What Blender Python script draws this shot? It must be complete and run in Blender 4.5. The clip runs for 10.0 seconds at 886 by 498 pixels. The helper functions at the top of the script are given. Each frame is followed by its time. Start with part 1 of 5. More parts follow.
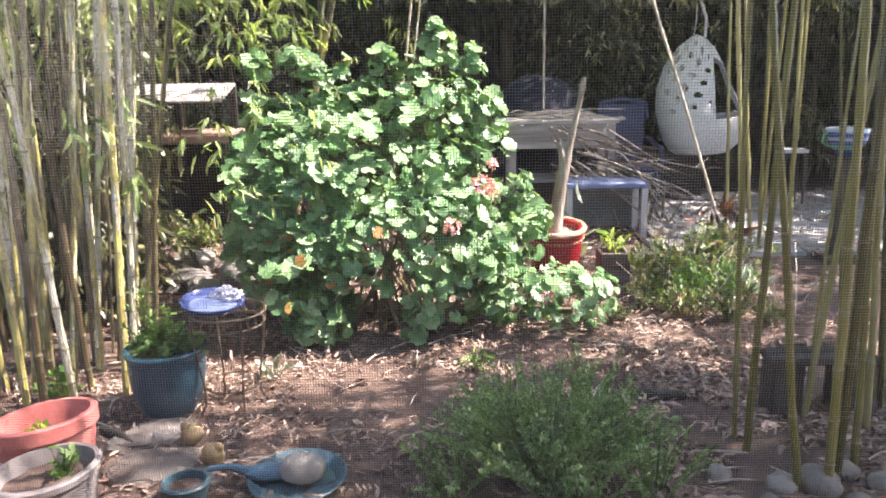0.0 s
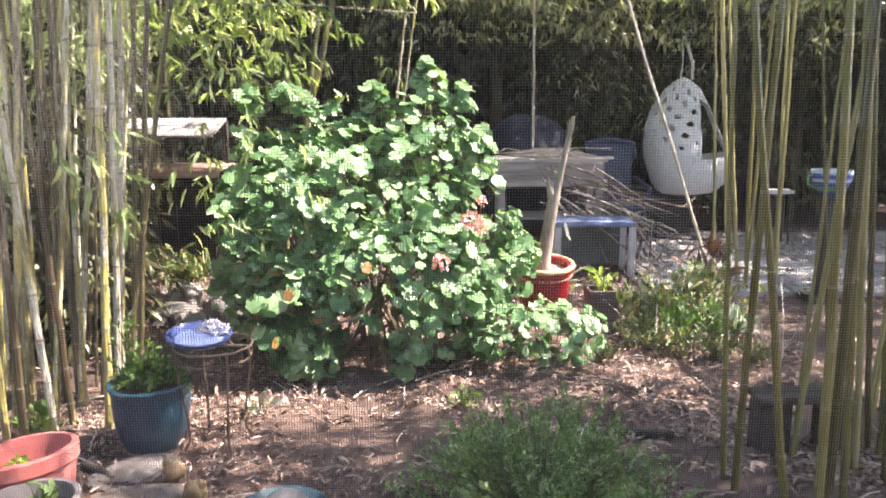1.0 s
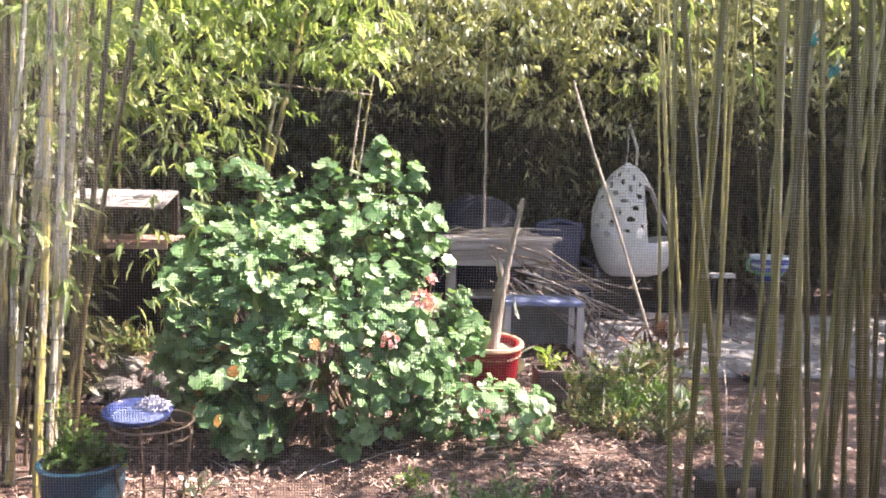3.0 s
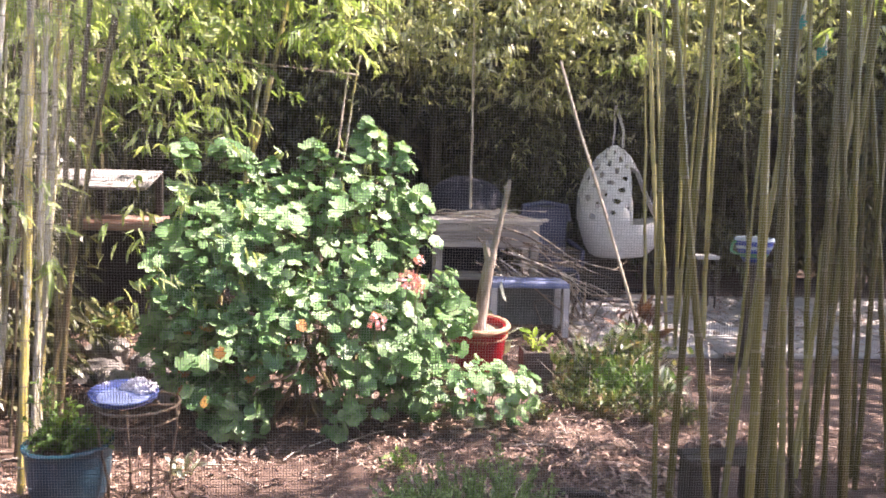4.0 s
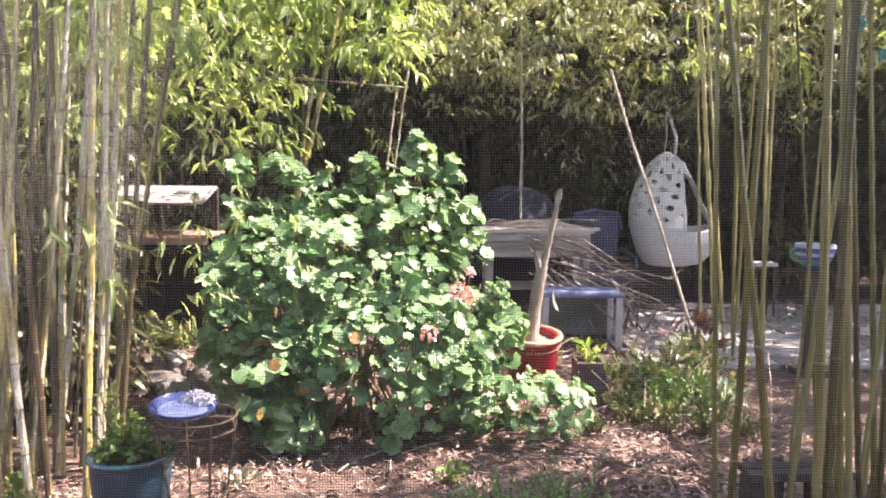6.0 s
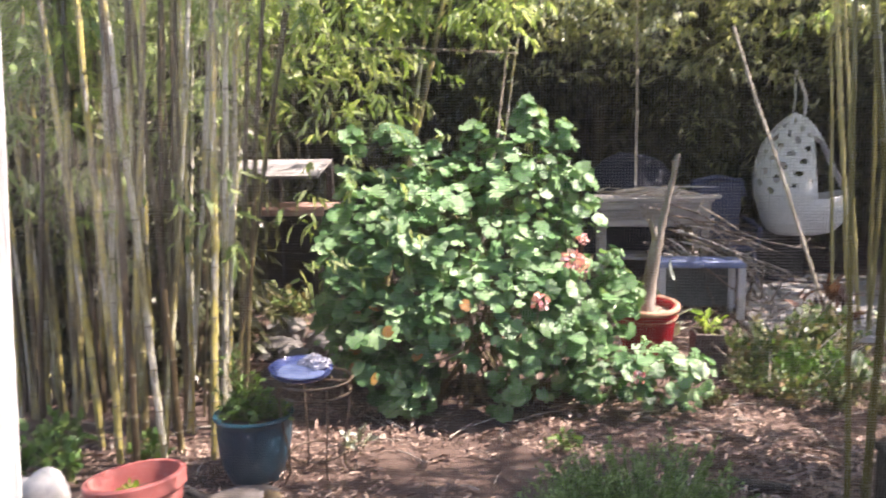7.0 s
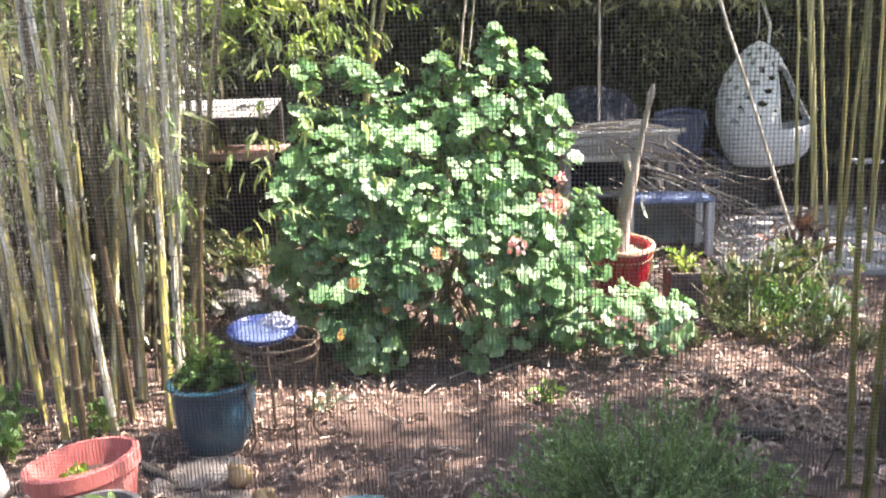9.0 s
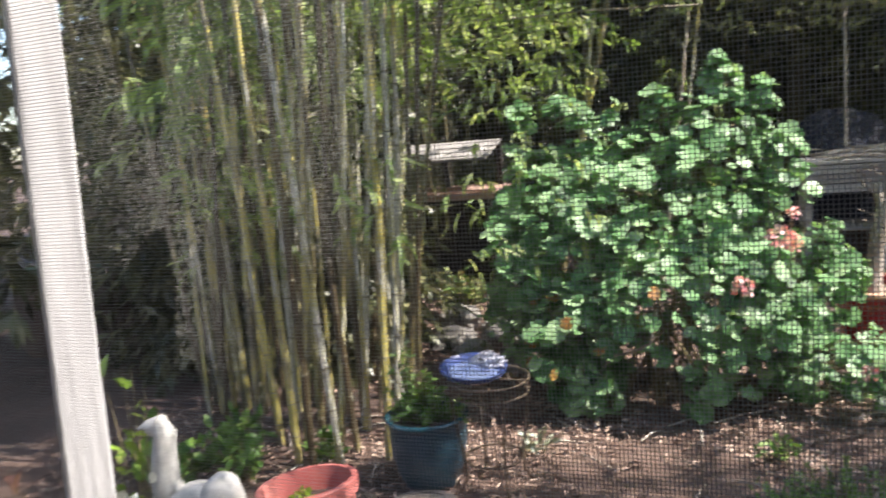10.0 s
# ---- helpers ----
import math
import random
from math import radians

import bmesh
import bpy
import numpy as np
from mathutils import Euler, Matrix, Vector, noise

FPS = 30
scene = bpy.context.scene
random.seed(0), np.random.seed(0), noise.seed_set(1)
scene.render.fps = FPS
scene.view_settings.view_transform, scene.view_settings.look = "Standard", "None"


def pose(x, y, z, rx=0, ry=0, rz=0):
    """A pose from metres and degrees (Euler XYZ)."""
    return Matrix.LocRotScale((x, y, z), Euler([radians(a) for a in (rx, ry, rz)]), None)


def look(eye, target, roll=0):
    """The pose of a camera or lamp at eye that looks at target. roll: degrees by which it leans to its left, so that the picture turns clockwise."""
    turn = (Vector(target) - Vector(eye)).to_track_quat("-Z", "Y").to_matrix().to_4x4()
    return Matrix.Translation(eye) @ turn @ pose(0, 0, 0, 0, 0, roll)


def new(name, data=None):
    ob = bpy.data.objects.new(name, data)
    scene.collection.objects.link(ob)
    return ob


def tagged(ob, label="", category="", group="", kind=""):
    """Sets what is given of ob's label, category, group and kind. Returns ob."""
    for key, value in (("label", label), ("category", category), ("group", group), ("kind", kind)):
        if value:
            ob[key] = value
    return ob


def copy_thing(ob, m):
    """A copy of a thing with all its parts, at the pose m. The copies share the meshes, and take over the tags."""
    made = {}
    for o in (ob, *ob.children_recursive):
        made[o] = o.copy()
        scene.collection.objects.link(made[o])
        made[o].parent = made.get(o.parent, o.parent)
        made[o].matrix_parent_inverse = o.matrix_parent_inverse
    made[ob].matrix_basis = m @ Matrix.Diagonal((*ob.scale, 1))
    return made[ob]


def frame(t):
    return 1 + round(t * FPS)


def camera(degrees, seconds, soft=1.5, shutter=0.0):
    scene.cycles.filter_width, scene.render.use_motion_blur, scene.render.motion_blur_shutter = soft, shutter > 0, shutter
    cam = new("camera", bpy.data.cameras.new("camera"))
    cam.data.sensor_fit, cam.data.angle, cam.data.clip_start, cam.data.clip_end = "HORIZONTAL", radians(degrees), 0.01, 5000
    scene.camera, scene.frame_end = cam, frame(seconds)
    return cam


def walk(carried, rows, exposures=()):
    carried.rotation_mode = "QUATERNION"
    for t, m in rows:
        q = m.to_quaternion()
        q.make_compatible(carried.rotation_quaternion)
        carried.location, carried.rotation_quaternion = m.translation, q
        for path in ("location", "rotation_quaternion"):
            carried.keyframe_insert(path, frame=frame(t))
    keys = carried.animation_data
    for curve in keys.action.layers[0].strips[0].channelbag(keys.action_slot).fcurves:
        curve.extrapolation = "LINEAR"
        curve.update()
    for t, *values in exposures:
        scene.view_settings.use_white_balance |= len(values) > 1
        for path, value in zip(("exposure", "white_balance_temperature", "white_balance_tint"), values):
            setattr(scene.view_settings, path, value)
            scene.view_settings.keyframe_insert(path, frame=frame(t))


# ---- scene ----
cam = camera(60.0, 10.0, soft=1.9, shutter=0.4)
PATH = [
    (0, look((0.001, 0.000, 1.602), (-0.030, 1.944, 1.132), -0.97)),
    (0.5, look((0.008, -0.008, 1.599), (-0.004, 1.945, 1.169), -0.58)),
    (1, look((0.001, -0.007, 1.598), (0.000, 1.957, 1.222), -0.20)),
    (1.5, look((-0.000, -0.021, 1.610), (-0.048, 1.957, 1.316), -0.87)),
    (2, look((0.006, -0.022, 1.617), (0.003, 1.966, 1.399), 0.06)),
    (2.5, look((0.009, -0.033, 1.612), (0.079, 1.959, 1.451), 0.94)),
    (4, look((-0.001, -0.024, 1.604), (0.161, 1.957, 1.381), 1.56)),
    (4.5, look((-0.006, -0.032, 1.609), (0.096, 1.954, 1.398), 0.81)),
    (5, look((-0.001, -0.026, 1.599), (0.072, 1.962, 1.392), 0.53)),
    (6.5, look((-0.010, -0.010, 1.622), (-0.068, 1.979, 1.422), 0.40)),
    (7, look((-0.003, 0.010, 1.582), (-0.260, 1.975, 1.312), -0.85)),
    (7.5, look((0.034, 0.017, 1.574), (-0.345, 1.955, 1.254), -1.81)),
    (8, look((0.036, 0.139, 1.544), (-0.130, 2.094, 1.155), -0.23)),
    (8.5, look((-0.099, 0.259, 1.523), (-0.268, 2.201, 1.075), -0.81)),
    (9, look((-0.134, 0.307, 1.564), (-0.264, 2.257, 1.135), -1.90)),
    (9.5, look((-0.116, 0.367, 1.574), (-0.490, 2.308, 1.270), -4.44)),
    (10, look((-0.073, 0.345, 1.575), (-0.770, 2.195, 1.271), -5.01)),
]
EXPOSURES = [(0.0, 2.53, 6850, 19), (2.5, 2.47, 6950, 25), (4.5, 2.42, 7100, 29), (6.5, 2.47, 7050, 27), (7.5, 1.72, 6750, 15), (8.0, 2.13, 6750, 10), (9.0, 2.5, 6750, 17), (9.5, 2.07, 6850, 21), (10.0, 1.58, 6600, 12)]
walk(cam, PATH, EXPOSURES)

# ---- world, sun ----
SUN_FROM = Vector((0.61, 0.06, 0.78)).normalized()
world = bpy.data.worlds.new("garden_sky")
scene.world = world
world.use_nodes = True
wn = world.node_tree.nodes
sky = wn.new("ShaderNodeTexSky")
sky.sky_type, sky.sun_disc = "NISHITA", False
sky.sun_elevation = math.asin(SUN_FROM.z)
sky.sun_rotation = math.atan2(SUN_FROM.x, SUN_FROM.y)
world.node_tree.links.new(sky.outputs[0], wn["Background"].inputs[0])
wn["Background"].inputs[1].default_value = 0.15
sun = new("sun", bpy.data.lights.new("sun", "SUN"))
sun.data.energy, sun.data.angle, sun.data.color = 5.0, radians(0.6), (1.0, 0.95, 0.86)
sun.matrix_world = look(SUN_FROM * 30, (0, 0, 0))

# ---- materials ----


def material(name, colours, rough=0.7, scale=6.0, bump=0.2, metal=0.0, vary="", spread=0.25, through_light=0.0, fine=60.0, spec=0.4, stretch=(1, 1, 1)):
    """Noise-mottled surface. vary: 'object' or 'island' shifts the ramp for each piece; through_light: share of light that passes a leaf."""
    m = bpy.data.materials.new(name)
    m.use_nodes = True
    t = m.node_tree
    n, li = t.nodes, t.links
    b = n["Principled BSDF"]
    b.inputs["Roughness"].default_value, b.inputs["Metallic"].default_value = rough, metal
    b.inputs["Specular IOR Level"].default_value = spec
    co = n.new("ShaderNodeTexCoord")
    mp = n.new("ShaderNodeMapping")
    mp.inputs["Scale"].default_value = stretch
    li.new(co.outputs["Object"], mp.inputs["Vector"])
    big = n.new("ShaderNodeTexNoise")
    big.inputs["Scale"].default_value, big.inputs["Detail"].default_value = scale, 6.0
    big.inputs["Roughness"].default_value = 0.65
    small = n.new("ShaderNodeTexNoise")
    small.inputs["Scale"].default_value, small.inputs["Detail"].default_value = fine, 4.0
    for x in (big, small):
        li.new(mp.outputs[0], x.inputs["Vector"])
    mix = n.new("ShaderNodeMath")
    mix.operation = "MULTIPLY_ADD"
    mix.inputs[1].default_value = 0.45
    li.new(small.outputs[0], mix.inputs[0])
    half = n.new("ShaderNodeMath")
    half.operation = "MULTIPLY_ADD"
    half.inputs[1].default_value, half.inputs[2].default_value = 1.3, -0.375
    li.new(big.outputs[0], half.inputs[0])
    li.new(half.outputs[0], mix.inputs[2])
    value = mix.outputs[0]
    if vary:
        if vary == "object":
            rnd = n.new("ShaderNodeObjectInfo").outputs["Random"]
        else:
            rnd = n.new("ShaderNodeNewGeometry").outputs["Random Per Island"]
        sh = n.new("ShaderNodeMath")
        sh.operation = "MULTIPLY_ADD"
        sh.inputs[1].default_value = 2 * spread
        off = n.new("ShaderNodeMath")
        off.operation = "SUBTRACT"
        off.inputs[1].default_value = spread
        li.new(value, off.inputs[0])
        li.new(rnd, sh.inputs[0])
        li.new(off.outputs[0], sh.inputs[2])
        value = sh.outputs[0]
    ramp = n.new("ShaderNodeValToRGB")
    el = ramp.color_ramp.elements
    while len(el) < len(colours):
        el.new(0.5)
    for i, c in enumerate(colours):
        el[i].position = 0.2 + 0.6 * i / max(1, len(colours) - 1)
        el[i].color = (*c, 1)
    li.new(value, ramp.inputs[0])
    li.new(ramp.outputs[0], b.inputs["Base Color"])
    if bump:
        bp = n.new("ShaderNodeBump")
        bp.inputs["Strength"].default_value, bp.inputs["Distance"].default_value = bump, 0.01
        li.new(mix.outputs[0], bp.inputs["Height"])
        li.new(bp.outputs[0], b.inputs["Normal"])
    if through_light:
        tl = n.new("ShaderNodeBsdfTranslucent")
        warm = n.new("ShaderNodeMixRGB")
        warm.blend_type = "MULTIPLY"
        warm.inputs[0].default_value = 1.0
        warm.inputs[2].default_value = (1.2, 1.25, 0.72, 1)
        li.new(ramp.outputs[0], warm.inputs[1])
        li.new(warm.outputs[0], tl.inputs[0])
        ms = n.new("ShaderNodeMixShader")
        ms.inputs[0].default_value = through_light
        li.new(b.outputs[0], ms.inputs[1])
        li.new(tl.outputs[0], ms.inputs[2])
        li.new(ms.outputs[0], n["Material Output"].inputs["Surface"])
    return m


SOIL = material("leaf_mould_soil", [(0.035, 0.022, 0.018), (0.095, 0.06, 0.048), (0.18, 0.125, 0.10)], 0.95, 3.0, 0.9, fine=45)
LITTER = material("dry_bamboo_leaves", [(0.075, 0.042, 0.032), (0.22, 0.14, 0.11), (0.52, 0.38, 0.31)], 0.7, 2.0, 0.1, vary="island", spread=0.32)
CULM = material("bamboo_culm", [(0.07, 0.052, 0.03), (0.17, 0.145, 0.07), (0.38, 0.35, 0.13), (0.72, 0.70, 0.66), (0.18, 0.16, 0.075), (0.64, 0.54, 0.14), (0.32, 0.28, 0.18), (0.10, 0.08, 0.05)], 0.30, 3.0, 0.12, vary="object", spread=0.42, stretch=(3, 3, 0.5), fine=90, spec=0.5)
# culm colour taken darker, with the thicket's shade painted in
CULM_SHADED = material("shaded_bamboo_culm", [(0.04, 0.033, 0.017), (0.085, 0.072, 0.034), (0.15, 0.125, 0.065)], 0.55, 2.0, 0.1, vary="island", spread=0.3, stretch=(3, 3, 0.5))
CULM_OLIVE = material("olive_bamboo_culm", [(0.065, 0.06, 0.016), (0.12, 0.112, 0.03), (0.18, 0.168, 0.05), (0.30, 0.275, 0.12)], 0.24, 3.0, 0.2, vary="object", spread=0.35, stretch=(3, 3, 0.5), fine=90, spec=0.5)
CULM_STRAW = material("straw_bamboo_culm", [(0.16, 0.14, 0.045), (0.30, 0.27, 0.10), (0.52, 0.46, 0.22)], 0.28, 3.0, 0.15, vary="object", spread=0.35, stretch=(3, 3, 0.5), fine=90, spec=0.5)
NODE = material("bamboo_node", [(0.10, 0.085, 0.05), (0.30, 0.27, 0.19)], 0.6, 8.0, 0.1, vary="object")
B_LEAF = material("bamboo_leaf", [(0.12, 0.185, 0.05), (0.25, 0.35, 0.12), (0.42, 0.49, 0.22), (0.56, 0.57, 0.34)], 0.45, 1.2, 0.05, vary="island", spread=0.2, through_light=0.5)
# bamboo leaf colour darkened so that the hedge's shade sits in it
SHADE_LEAF = material("shaded_bamboo_leaf", [(0.028, 0.036, 0.014), (0.06, 0.07, 0.025), (0.125, 0.13, 0.055), (0.27, 0.255, 0.14)], 0.36, 1.0, 0.05, vary="island", spread=0.28, through_light=0.28, spec=0.45)
# lit copy of the bamboo leaf: sun glints painted as a paler colour
GLINT_LEAF = material("glint_toned_bamboo_leaf", [(0.14, 0.16, 0.05), (0.29, 0.32, 0.13), (0.48, 0.49, 0.28), (0.62, 0.61, 0.44)], 0.28, 1.2, 0.05, vary="island", spread=0.26, through_light=0.35, spec=0.8)
G_LEAF = material("geranium_leaf", [(0.045, 0.115, 0.04), (0.15, 0.295, 0.12), (0.35, 0.49, 0.275)], 0.42, 9.0, 0.25, vary="object", spread=0.24, through_light=0.3, fine=70)
G_LEAF_ISL = material("geranium_leaf_small", [(0.045, 0.115, 0.04), (0.15, 0.295, 0.12), (0.35, 0.49, 0.275)], 0.42, 9.0, 0.25, vary="island", spread=0.24, through_light=0.3, fine=70)
G_STEM = material("geranium_stem", [(0.10, 0.10, 0.04), (0.26, 0.2, 0.12)], 0.7, 10, 0.2, vary="island")
OLD_LEAF = material("withered_leaf", [(0.24, 0.08, 0.03), (0.36, 0.15, 0.05), (0.36, 0.23, 0.07)], 0.6, 9, 0.1, vary="island", through_light=0.3)
PETAL = material("coral_petal", [(0.88, 0.28, 0.33), (0.95, 0.52, 0.55), (0.97, 0.8, 0.8)], 0.5, 12, 0.05, vary="island", through_light=0.3)
WHITE_PETAL = material("white_petal", [(0.7, 0.7, 0.66), (0.9, 0.9, 0.88)], 0.5, 12, 0.05, vary="island", through_light=0.25)
HERB = material("herb_leaf", [(0.05, 0.12, 0.03), (0.12, 0.23, 0.05), (0.24, 0.34, 0.09)], 0.5, 6, 0.1, vary="island", spread=0.25, through_light=0.3)
FINE_LEAF = material("fine_shrub_leaf", [(0.09, 0.17, 0.055), (0.22, 0.35, 0.13), (0.42, 0.55, 0.29)], 0.5, 6, 0.05, vary="island", spread=0.28, through_light=0.35)
UNDER_LEAF = material("mixed_low_leaf", [(0.03, 0.06, 0.02), (0.09, 0.15, 0.045), (0.22, 0.26, 0.1), (0.3, 0.2, 0.12)], 0.4, 6, 0.1, vary="island", spread=0.3, through_light=0.25)
LIME_LEAF = material("lime_leaf", [(0.17, 0.3, 0.04), (0.32, 0.46, 0.07), (0.5, 0.6, 0.16)], 0.4, 6, 0.05, vary="island", through_light=0.35)
GREY_LEAF = material("silver_leaf", [(0.2, 0.25, 0.17), (0.4, 0.45, 0.36), (0.6, 0.63, 0.55)], 0.5, 6, 0.05, vary="island", through_light=0.2)
BLUE_GLAZE = material("teal_blue_glaze", [(0.010, 0.034, 0.058), (0.02, 0.058, 0.09), (0.045, 0.10, 0.14)], 0.28, 4, 0.1, fine=30, spec=0.6)
RIM_GLAZE = material("turquoise_glaze_rim", [(0.01, 0.045, 0.07), (0.03, 0.12, 0.16)], 0.25, 6, 0.1, spec=0.6)
COBALT = material("cobalt_glaze", [(0.012, 0.018, 0.07), (0.03, 0.045, 0.15), (0.07, 0.10, 0.26)], 0.08, 8, 0.1, spec=0.7)
ORANGE_CLAY = material("terracotta_plastic", [(0.36, 0.085, 0.08), (0.48, 0.15, 0.135), (0.62, 0.28, 0.25)], 0.5, 5, 0.12, fine=80)
GREY_CLAY = material("grey_pot", [(0.11, 0.095, 0.10), (0.21, 0.185, 0.185), (0.33, 0.30, 0.295)], 0.6, 6, 0.2)
RED_GLAZE = material("red_glaze", [(0.16, 0.008, 0.012), (0.30, 0.016, 0.024), (0.42, 0.04, 0.045)], 0.22, 5, 0.06, spec=0.6)
STRAW_MULCH = material("straw_mulch", [(0.12, 0.085, 0.06), (0.30, 0.22, 0.165), (0.55, 0.44, 0.34)], 0.85, 22, 0.6, fine=90)
CLAY_RIM = material("bare_clay_rim", [(0.4, 0.2, 0.13), (0.62, 0.38, 0.27)], 0.8, 9, 0.2)
# pale blue base colour stands in for the sky mirrored in the bowl
WATER = material("sky_toned_water", [(0.06, 0.085, 0.19), (0.19, 0.235, 0.40)], 0.04, 9, 0.35, fine=26, spec=1.0)
STONE = material("river_stone", [(0.08, 0.075, 0.075), (0.17, 0.155, 0.145), (0.30, 0.275, 0.25)], 0.8, 7, 0.35, vary="object", spread=0.2)
QUARTZ = material("white_quartz", [(0.22, 0.21, 0.24), (0.62, 0.6, 0.66), (0.82, 0.8, 0.85)], 0.3, 26, 0.4, spec=0.6)
FLAGSTONE = material("flagstone", [(0.07, 0.055, 0.048), (0.16, 0.135, 0.12), (0.34, 0.31, 0.29)], 0.85, 6, 0.4, vary="object")
FLAGSTONE_PALE = material("pale_pebble", [(0.17, 0.15, 0.14), (0.26, 0.235, 0.215), (0.36, 0.33, 0.30)], 0.8, 7, 0.25)
CONCRETE = material("dusty_paving", [(0.2, 0.19, 0.185), (0.33, 0.315, 0.31), (0.46, 0.44, 0.43)], 0.9, 2.5, 0.3, vary="object", spread=0.12)
WHITE_PAINT = material("white_painted_wood", [(0.42, 0.41, 0.43), (0.55, 0.54, 0.56), (0.66, 0.65, 0.67)], 0.6, 5, 0.3, stretch=(8, 8, 0.3), fine=10)
OLD_WOOD = material("weathered_wood", [(0.2, 0.175, 0.16), (0.40, 0.36, 0.335), (0.6, 0.56, 0.53)], 0.85, 3, 0.5, stretch=(0.6, 8, 8), vary="object", spread=0.12, fine=25)
DARK_WOOD = material("dark_damp_wood", [(0.018, 0.016, 0.014), (0.045, 0.037, 0.03), (0.09, 0.072, 0.058)], 0.75, 4, 0.5, stretch=(0.6, 8, 8), vary="object", spread=0.12)
RED_WOOD = material("reddish_board", [(0.2, 0.11, 0.09), (0.36, 0.23, 0.19), (0.5, 0.36, 0.31)], 0.8, 4, 0.4, stretch=(0.6, 8, 8))
PALE_SHEET = material("sunbleached_sheet", [(0.13, 0.12, 0.115), (0.27, 0.25, 0.245), (0.42, 0.395, 0.385)], 0.7, 4, 0.3)
PLANTER_WOOD = material("worn_brown_wood", [(0.075, 0.055, 0.05), (0.14, 0.11, 0.10), (0.22, 0.18, 0.165)], 0.8, 5, 0.4, stretch=(0.6, 8, 8), vary="object", spread=0.12)
TWIG = material("dry_twig", [(0.22, 0.17, 0.13), (0.46, 0.39, 0.33), (0.7, 0.64, 0.57)], 0.8, 6, 0.2, vary="island", spread=0.3)
BARK = material("pale_bark", [(0.16, 0.125, 0.10), (0.31, 0.26, 0.22), (0.50, 0.45, 0.40)], 0.85, 8, 0.5, stretch=(2, 2, 0.6))
DARK_TWIG = material("dark_brushwood", [(0.07, 0.05, 0.04), (0.19, 0.145, 0.115), (0.42, 0.35, 0.29)], 0.8, 6, 0.2, vary="island", spread=0.3)
WIRE = material("rusty_wire", [(0.07, 0.05, 0.035), (0.22, 0.165, 0.12)], 0.5, 20, 0.2, metal=0.5)
RED_LEAF = material("dark_red_leaf", [(0.06, 0.03, 0.025), (0.14, 0.068, 0.052), (0.27, 0.15, 0.11)], 0.4, 6, 0.05, vary="island", through_light=0.25)
MESH_WIRE = material("fibreglass_screen_wire", [(0.31, 0.31, 0.32), (0.40, 0.40, 0.41)], 0.6, 30, 0.0)
WICKER = material("white_wicker", [(0.56, 0.55, 0.56), (0.72, 0.71, 0.72), (0.82, 0.81, 0.82)], 0.6, 30, 0.5, fine=120)
NAVY = material("dark_navy_cover", [(0.008, 0.009, 0.015), (0.018, 0.02, 0.031), (0.036, 0.04, 0.058)], 0.8, 4, 0.3, spec=0.2)
NAVY_PLASTIC = material("navy_plastic", [(0.018, 0.022, 0.05), (0.04, 0.048, 0.10), (0.075, 0.09, 0.16)], 0.45, 5, 0.1, spec=0.5)
PALE_CANE = material("pale_dry_cane", [(0.34, 0.29, 0.23), (0.5, 0.44, 0.36), (0.68, 0.62, 0.54)], 0.6, 5, 0.2, stretch=(3, 3, 0.6))
BLUE_PAINT = material("worn_blue_paint", [(0.09, 0.11, 0.22), (0.17, 0.21, 0.36), (0.42, 0.46, 0.58)], 0.55, 8, 0.25)
SLATE_PAINT = material("grey_green_paint", [(0.07, 0.08, 0.078), (0.13, 0.145, 0.14), (0.24, 0.255, 0.25)], 0.7, 5, 0.2)
STRIPE_BLUE = material("striped_glaze_blue", [(0.03, 0.05, 0.22), (0.07, 0.12, 0.4)], 0.2, 9, 0.05, spec=0.6)
STRIPE_PALE = material("striped_glaze_pale", [(0.3, 0.4, 0.5), (0.5, 0.6, 0.66)], 0.2, 9, 0.05, spec=0.6)
STRIPE_GREEN = material("striped_glaze_green", [(0.05, 0.2, 0.1), (0.13, 0.36, 0.2)], 0.2, 9, 0.05, spec=0.6)
TEAL_PLASTIC = material("teal_plastic", [(0.03, 0.055, 0.075), (0.045, 0.095, 0.12), (0.12, 0.19, 0.21)], 0.4, 6, 0.1)
BLUE_PLASTIC = material("blue_plastic", [(0.03, 0.07, 0.12), (0.07, 0.15, 0.22)], 0.4, 6, 0.1)
YELLOW_SKIN = material("ochre_gourd", [(0.15, 0.095, 0.045), (0.28, 0.19, 0.09), (0.42, 0.32, 0.19)], 0.55, 9, 0.15)
WHITE_CAST = material("white_cast_stone", [(0.28, 0.27, 0.255), (0.47, 0.455, 0.44), (0.6, 0.59, 0.575)], 0.75, 8, 0.3)
PLASTER = material("interior_plaster", [(0.45, 0.43, 0.4), (0.55, 0.53, 0.5)], 0.9, 3, 0.1)
AQUA_GLASS = material("aqua_glass", [(0.02, 0.3, 0.36), (0.06, 0.45, 0.5)], 0.1, 9, 0.0, spec=0.8, through_light=0.4)
GREEN_TARP = material("green_tarp", [(0.05, 0.14, 0.08), (0.1, 0.24, 0.14), (0.2, 0.34, 0.22)], 0.6, 3, 0.4)


